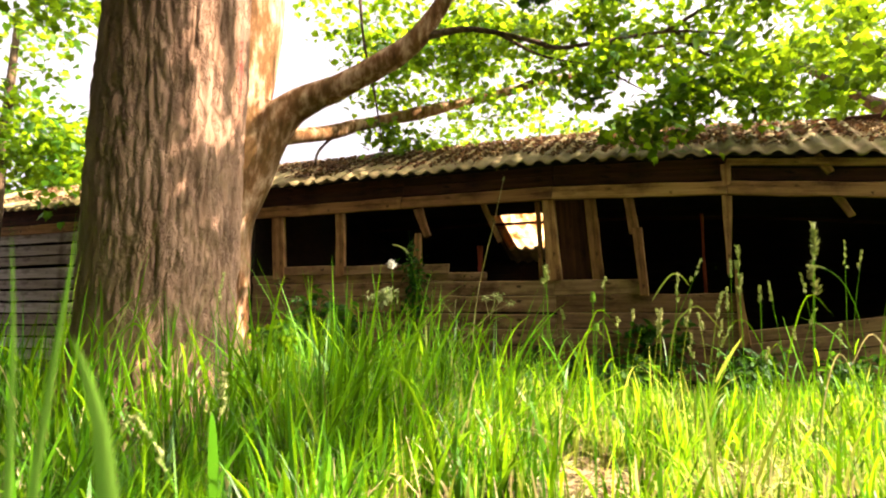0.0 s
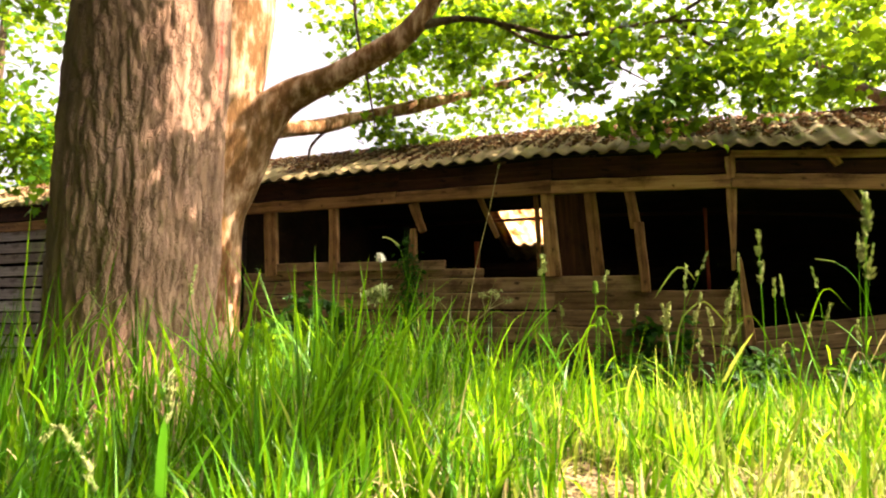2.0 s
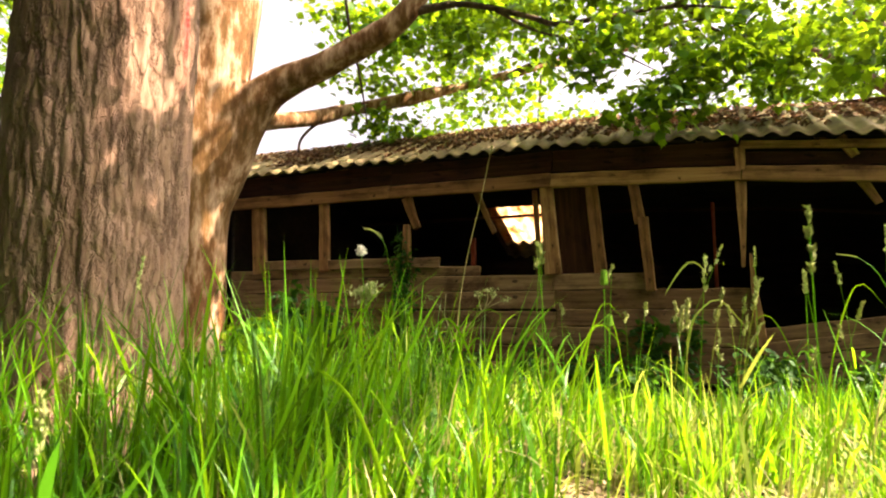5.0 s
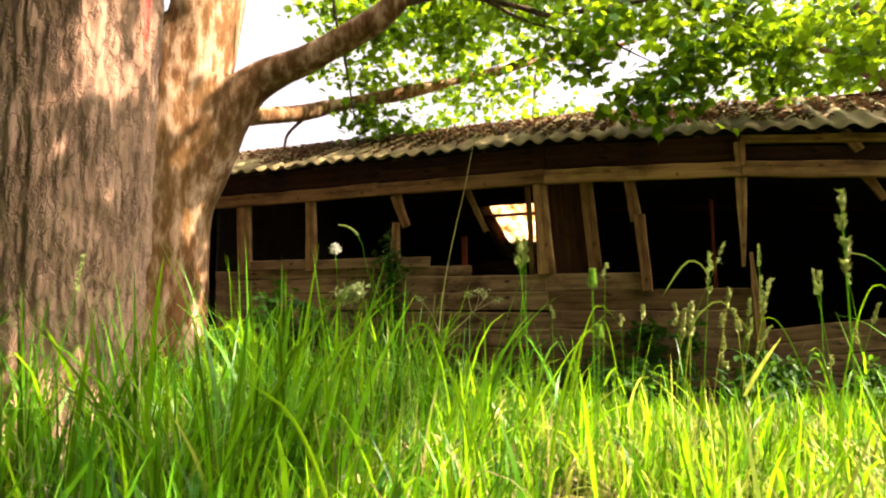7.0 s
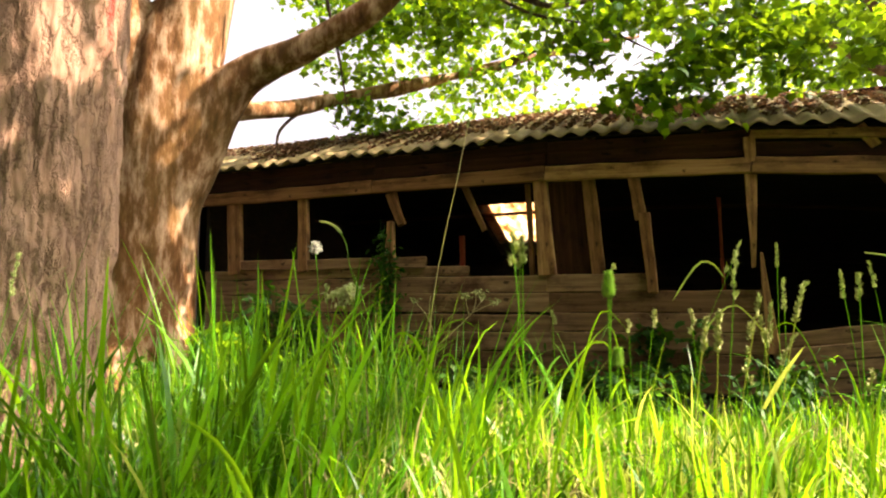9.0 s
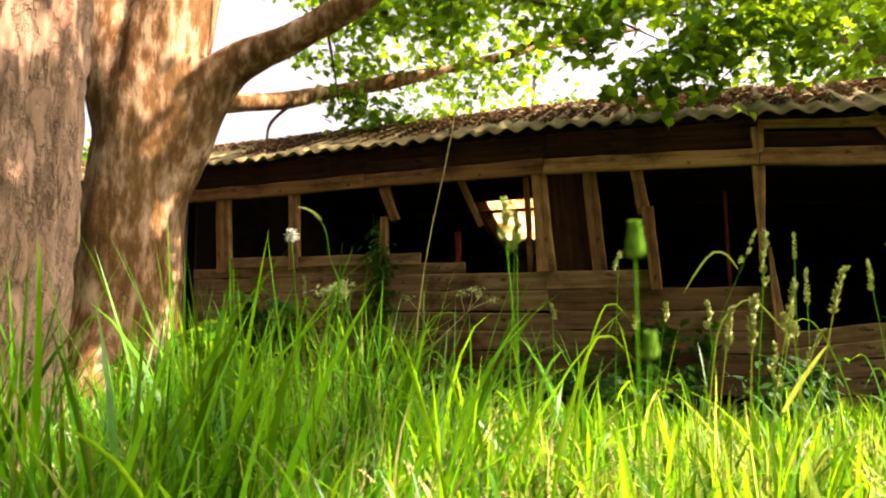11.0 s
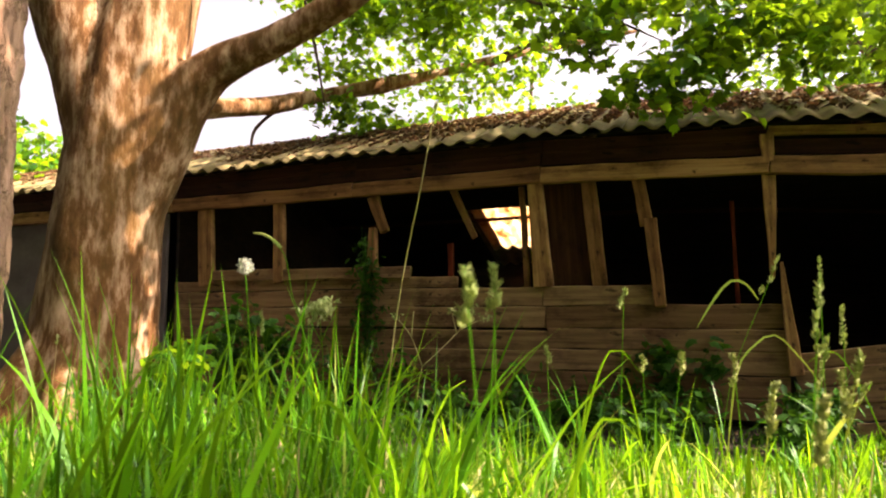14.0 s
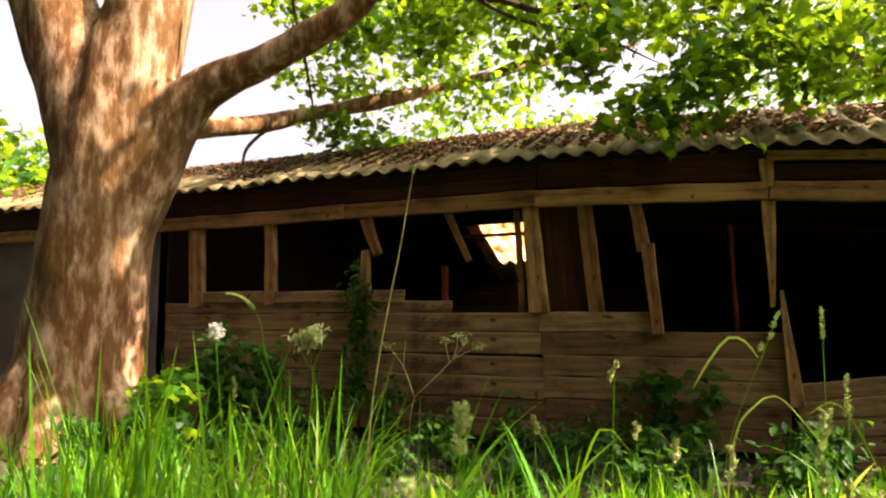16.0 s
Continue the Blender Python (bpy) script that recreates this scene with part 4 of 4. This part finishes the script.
for i, (base, tip, head, radius, clumps, droop) in enumerate((
        ((1.2, 3.7), (1.42, 3.618, 1.0), 0.16, 0.012, 4, 0.0), ((0.76, 1.68), (0.744, 1.667, 0.87), 0.15, 0.006, 4, 0.0), ((0.37, 1.64), (0.366, 1.621, 0.752), 0.042, 0.0052, 1, 0.0),
        ((0.36, 1.62), (0.372, 1.612, 0.675), 0.026, 0.0046, 1, 0.0),
        ((0.36, 2.12), (0.318, 2.08, 0.85), 0.08, 0.008, 3, 0.0), ((0.37, 2.36), (0.37, 2.354, 0.875), 0.09, 0.009, 3, 0.0), ((0.6, 1.1), (0.596, 1.056, 0.845), 0.14, 0.006, 4, 0.0),
        ((2.75, 4.5), (2.886, 4.54, 1.14), 0.16, 0.014, 3, 0.0), ((0.36, 2.5), (0.384, 2.493, 0.86), 0.08, 0.009, 3, 0.0), ((0.85, 2.5), (0.872, 2.453, 0.85), 0.13, 0.006, 5, 0.0),
        ((1.3, 3.3), (1.36, 3.265, 0.75), 0.1, 0.01, 2, 0.02), ((-0.2, 3.5), (-0.24, 3.45, 0.82), 0.09, 0.006, 4, 0.0),
        ((2.2, 3.9), (2.05, 3.8, 0.93), 0.16, 0.011, 4, 0.04), ((2.3, 3.8), (2.32, 3.8, 1.12), 0.2, 0.01, 5, 0.0), ((2.45, 3.8), (2.6, 3.8, 0.95), 0.12, 0.012, 3, 0.05),
        ((1.0, 3.0), (0.93, 2.9, 0.72), 0.1, 0.009, 3, 0.02), ((1.6, 3.1), (1.72, 3.05, 0.72), 0.1, 0.01, 3, 0.03), ((0.62, 3.4), (0.6, 3.35, 0.72), 0.07, 0.009, 2, 0.0), ((1.75, 3.4), (1.62, 3.3, 0.86), 0.12, 0.01, 3, 0.0),
        ((-0.45, 1.35), (-0.62, 1.3, 0.47), 0.16, 0.006, 6, 0.06), ((-0.5, 1.5), (-0.46, 1.42, 0.56), 0.12, 0.006, 6, 0.05), ((-0.95, 2.6), (-0.86, 2.6, 0.86), 0.12, 0.006, 5, 0.0))):
    stalk(base, tip, head, radius, 700 + i, clumps=clumps, droop=droop, count=110 if head > 0.06 else 900)
for i, (base, tip, head, droop) in enumerate((((0.86, 2.5), (0.901, 2.41, 0.75), 0.12, 0.0), ((0.78, 2.55), (0.811, 2.47, 0.7), 0.12, 0.03), ((0.74, 2.3), (0.715, 2.18, 0.715), 0.1, 0.02),
                                              ((1.2, 3.1), (1.325, 3.04, 0.64), 0.14, 0.03), ((1.4, 3.5), (1.459, 3.475, 0.67), 0.12, 0.0), ((1.0, 2.6), (1.06, 2.5, 0.78), 0.12, 0.04), ((1.1, 2.75), (1.02, 2.66, 0.7), 0.1, 0.03))):
    stalk(base, tip, head, 0.009, 730 + i, mat=GRASS_PALE, clumps=(2, 3, 0)[i % 3], droop=droop, count=120, label="pale sunlit grass stalk with a drooping seed head")
stalk((0.12, 3.42), (0.29, 3.084, 1.345), 0.04, 0.003, 760, STRAW, 0, 16, 0.0, False, "tall thin dry straw stem leaning in the grass", 0.0022)
stalk((-0.95, 3.6), (-0.9, 3.55, 0.75), 0.05, 0.004, 761, STRAW, 0, 20, 0.0, False, "tall thin dry straw stem leaning in the grass")


def foxtail(path, head, radius, seed, label):
    """A thin stem along rows of x, y, z whose last metres, head, carry a dense nodding spike."""
    base = Vector(path[0])
    thing = empty("grass_stalk", Matrix.Translation(base), label, "grass stalk", "seeding grass stalks")
    rows = [(*(Vector(p) - base), 0.0016) for p in path]
    v, f = tube(rows, 6, 0.02)
    obj("stem", v, f, GRASS, thing, "", True)
    p = spline(rows, 0.006)
    v, f = seed_head(p[-int(head / 0.006):], radius, 420, seed, 0)
    obj("seed_head", v, f, SEED, thing)["kind"] = "stuff"
    return thing


foxtail([(-0.07, 3.43, 0.0), (-0.099, 3.43, 0.681), (-0.144, 3.43, 0.872), (-0.162, 3.43, 0.968), (-0.193, 3.43, 1.02), (-0.23, 3.43, 1.045), (-0.262, 3.43, 1.05)], 0.1, 0.007, 771,
        "slender grass stalk with a nodding pale spike")
foxtail([(2.75, 4.3, 0.0), (2.7, 4.3, 0.6), (2.62, 4.3, 0.86), (2.5, 4.3, 0.98), (2.36, 4.3, 1.01)], 0.12, 0.008, 772, "slender grass stalk with a nodding pale spike")


def broad_blade(path, width, mat=GRASS, label="single broad green grass leaf"):
    """A creased leaf along rows of x, y, z, tapering to its tip."""
    p = spline(path, 0.03)
    v, f = [], []
    for i, row in enumerate(p):
        t = i / (len(p) - 1)
        way = Vector(p[min(i + 1, len(p) - 1)]) - Vector(p[max(i - 1, 0)])
        side = way.cross(Vector((0.25, 1, 0))).normalized()
        w = width * 0.5 * min(1.0, 0.45 + 1.6 * t) * (1 - t ** 6)
        here = Vector(row)
        v += [here - side * w, here + Vector((0, 0.25 * w, 0)), here + side * w]
    for i in range(len(p) - 1):
        a = 3 * i
        f += [(a, a + 1, a + 4, a + 3), (a + 1, a + 2, a + 5, a + 4)]
    return tagged(obj("grass_tuft", v, f, mat, None, "", True), label, "grass", "broad grass leaves")


broad_blade([(-0.15, 0.34, 0.0), (-0.158, 0.34, 0.45), (-0.167, 0.34, 0.609), (-0.178, 0.34, 0.66), (-0.19, 0.34, 0.69)], 0.02, GRASS_WIDE)
broad_blade([(-0.255, 0.4, 0.0), (-0.256, 0.4, 0.4), (-0.256, 0.4, 0.638), (-0.263, 0.4, 0.755)], 0.009, GRASS_WIDE)
broad_blade([(-0.29, 0.45, 0.0), (-0.275, 0.45, 0.5), (-0.264, 0.45, 0.645), (-0.249, 0.45, 0.765)], 0.01, GRASS_WIDE)
broad_blade([(0.0, 1.95, 0.0), (-0.03, 1.92, 0.3), (-0.1, 1.9, 0.5), (-0.2, 1.9, 0.58)], 0.012)
broad_blade([(1.347, 3.63, 0.85), (1.31, 3.63, 0.9), (1.258, 3.63, 0.912), (1.2, 3.63, 0.85), (1.135, 3.63, 0.75)], 0.0085, GRASS_PALE, "arching leaf on a seeding grass stalk")
broad_blade([(1.2, 3.6, 0.3), (1.249, 3.6, 0.606), (1.31, 3.6, 0.7), (1.381, 3.6, 0.735), (1.46, 3.6, 0.66), (1.534, 3.6, 0.56)], 0.007, GRASS_PALE, "long arching grass leaf above the meadow")
r8 = random.Random(88)
for k in range(40):
    x, y = r8.uniform(-1.2, 2.9), r8.uniform(2.3, 3.9)
    a, h, out = r8.uniform(0, 6.283), r8.uniform(0.4, 0.78), r8.uniform(0.12, 0.35)
    ca, sa = math.cos(a) * out, math.sin(a) * out
    broad_blade([(x, y, 0), (x + ca * 0.25, y + sa * 0.25, h * 0.62), (x + ca * 0.62, y + sa * 0.62, h), (x + ca, y + sa, h * r8.uniform(0.72, 0.98))], r8.uniform(0.005, 0.009),
                STRAW if r8.random() < 0.2 else GRASS, "long arching grass leaf above the meadow")
for k in range(15):
    x, y = r8.uniform(0.75, 2.9), r8.uniform(2.5, 3.95)
    stalk((x, y), (x + r8.uniform(-0.12, 0.12), y + r8.uniform(-0.1, 0.1), r8.uniform(0.62, 1.02) * (0.85 if y < 2.9 else 1.0)), r8.uniform(0.07, 0.15), r8.uniform(0.007, 0.012), 900 + k,
          clumps=r8.choice((0, 2, 3, 4)), droop=r8.uniform(0, 0.05), count=80)

# ---- flowers and weeds ----


def stems(points_list, thing, mat, thick):
    for pts in points_list:
        v, f = tube([(*p, thick * (1 - 0.5 * i / len(pts))) for i, p in enumerate(pts)], 6, 0.04)
        obj("stem", v, f, mat, thing, "", True)


clock = empty("dandelion_clock", Matrix.Translation((-0.24, 3.38, 0)), "round white seed clock on a pale green stem", "flower")
stems([[(0, 0, 0), (0.01, 0, 0.45), (-0.02, -0.03, 0.93)]], clock, GRASS, 0.0028)
g = np.random.default_rng(41)
ball = g.normal(size=(220, 3))
ball /= np.linalg.norm(ball, axis=1)[:, None]
leaves("seeds", ball * 0.016 + np.array((-0.02, -0.03, 0.945)), 0.014, clock, FLUFF, 42, OVAL, OVAL_T, 1.5)

flower = empty("flowering_weed", Matrix.Translation((-0.56, 6.3, 0)), "weed with a loose pale yellow flower head", "flower")
stems([[(0, 0, 0), (0.02, 0, 0.4), (-0.01, 0, 0.78)], [(0, 0, 0.6), (0.05, -0.02, 0.72), (0.1, -0.03, 0.8)], [(0, 0, 0.62), (-0.05, 0.02, 0.7), (-0.08, 0.0, 0.76)]], flower, GRASS, 0.004)
leaves("blossom", cloud([(-0.04, 0, 0.84, 0.12, 0.08, 0.07, 26), (0.04, -0.02, 0.88, 0.07, 0.05, 0.05, 16)], 43, 8, 0.018), 0.05, flower, PETAL, 44, OVAL, OVAL_T, 0.9)
leaves("leaf", cloud([(0, 0, 0.4, 0.12, 0.12, 0.35, 14)], 45, 3, 0.03), 0.08, flower, LEAF_DARK, 46, OVAL, OVAL_T, 0.6)

umbel = empty("umbel_weed", Matrix.Translation((0.34, 6.1, 0)), "thin branching weed gone to seed", "weed")
stems([[(-0.2, 0, 0.0), (-0.19, 0, 0.3), (-0.16, 0, 0.45)], [(-0.16, 0, 0.45), (-0.02, 0, 0.58), (0.1, 0, 0.7), (0.2, 0, 0.82)], [(-0.16, 0, 0.45), (-0.24, 0, 0.66), (-0.34, 0, 0.79)],
       [(-0.235, 0, 0.64), (-0.23, 0, 0.74), (-0.22, 0, 0.83)], [(0.08, 0, 0.68), (0.06, 0, 0.76), (0.05, 0, 0.82)], [(0.1, 0, 0.7), (0.2, 0, 0.75), (0.28, 0, 0.78)], [(0.1, 0, 0.7), (0.13, 0, 0.78), (0.13, 0, 0.85)]],
      umbel, STRAW, 0.004)
leaves("seeds", cloud([(0.2, 0.02, 0.84, 0.06, 0.06, 0.04, 12), (0.28, 0, 0.79, 0.05, 0.05, 0.03, 10), (0.06, 0, 0.83, 0.05, 0.04, 0.03, 10), (0.13, 0, 0.87, 0.05, 0.04, 0.03, 9), (-0.34, 0, 0.8, 0.02, 0.02, 0.02, 3)], 47, 5, 0.01), 0.024, umbel, SEED, 48, OVAL, OVAL_T, 0.9)


def weed(name, x, y, reach, height, tufts, size, seed, label, mat=LEAF_DARK, shape=OVAL, tris=OVAL_T, category="weed", low=0.0):
    """Stems from one root, with leaves in tufts round them."""
    r = random.Random(seed)
    thing = empty(name, Matrix.Translation((x, y, ground_height(x, y))), label, category, "weeds along the shed")
    blobs = []
    for k in range(max(4, tufts // 6)):
        a, far = r.uniform(0, 6.283), reach * r.uniform(0.1, 0.9)
        top = height * r.uniform(0.6, 1.0)
        end = (math.cos(a) * far, math.sin(a) * far, top)
        stems([[(0, 0, -0.02), (end[0] * 0.4, end[1] * 0.4, top * 0.55), end]], thing, mat, 0.0035)
        for q in range(6):
            t = r.uniform(0.25 + low, 1.0)
            blobs.append((end[0] * t, end[1] * t, top * t, 0.06, 0.06, 0.04, 1))
    leaves("foliage", cloud(blobs, seed, 7, 0.05), size, thing, mat, seed + 1, shape, tris, 0.5)
    return thing


weed("maple_sapling", -1.6, 6.1, 0.45, 0.62, 40, 0.13, 801, "maple sapling with broad lobed sunlit leaves", LEAF, MAPLE, MAPLE_T, "sapling")
weed("nettle", -1.35, 6.95, 0.35, 1.05, 60, 0.07, 803, "dark green leafy weeds climbing beside the wall")
weed("nettle", -0.95, 6.7, 0.32, 0.8, 48, 0.07, 805, "dark green leafy weeds climbing beside the wall")
weed("climber", -0.31, 7.04, 0.13, 1.62, 90, 0.065, 807, "green creeper climbing a broken window post", LEAF_DARK, OVAL, OVAL_T, "climber")
weed("nettle", -0.1, 6.75, 0.3, 0.6, 36, 0.07, 809, "low dark green weeds along the wall")
weed("nettle", 1.72, 6.0, 0.3, 0.5, 20, 0.075, 811, "bushy green weeds growing before the planks")
weed("nettle", 1.35, 6.15, 0.25, 0.4, 30, 0.07, 815, "low dark green weeds along the wall")
weed("nettle", 0.82, 6.25, 0.3, 0.45, 40, 0.075, 817, "low dark green weeds along the wall")
weed("nettle", 2.7, 5.5, 0.3, 0.35, 36, 0.07, 819, "low dark green weeds along the wall")
weed("nettle", 3.2, 5.3, 0.3, 0.35, 36, 0.07, 821, "low dark green weeds along the wall")
weed("nettle", 0.35, 6.45, 0.25, 0.35, 30, 0.07, 823, "low dark green weeds along the wall")
weed("nettle", -2.9, 7.7, 0.35, 0.7, 40, 0.07, 825, "dark green leafy weeds beside the wall")
weed("nettle", -0.9, 6.1, 0.25, 0.42, 30, 0.06, 827, "pale sunlit leafy weeds by the tree", LEAF)
for k, (x, y, reach, h, n, size) in enumerate(((1.1, 5.7, 0.34, 0.4, 54, 0.11), (1.75, 5.45, 0.34, 0.38, 54, 0.11), (0.5, 5.9, 0.34, 0.34, 48, 0.1), (2.45, 5.3, 0.34, 0.46, 54, 0.1), (-0.45, 6.55, 0.3, 0.55, 48, 0.09),
                                                   (3.0, 4.95, 0.34, 0.46, 48, 0.1), (1.45, 5.1, 0.34, 0.3, 42, 0.1), (0.8, 5.3, 0.34, 0.3, 42, 0.1), (2.1, 4.95, 0.34, 0.34, 42, 0.1), (0.1, 5.7, 0.34, 0.3, 42, 0.1),
                                                   (-0.5, 5.9, 0.34, 0.32, 42, 0.09), (2.7, 4.6, 0.34, 0.34, 42, 0.1), (-1.1, 5.6, 0.34, 0.3, 36, 0.09), (-2.0, 5.9, 0.36, 0.36, 42, 0.09), (-3.2, 6.6, 0.36, 0.5, 48, 0.09))):
    weed("nettle", x, y, reach, h, int(n * 0.4), size * 0.85, 829 + 2 * k, "broad-leaved green weeds in the shade of the wall")
weed("bramble", 1.95, 6.0, 0.4, 0.7, 18, 0.1, 871, "spreading dark green bramble before the planks", LEAF_DARK, MAPLE, MAPLE_T, "bramble")
weed("bramble", -1.25, 6.75, 0.4, 0.95, 66, 0.1, 875, "spreading dark green bramble before the planks", LEAF_DARK, MAPLE, MAPLE_T, "bramble")
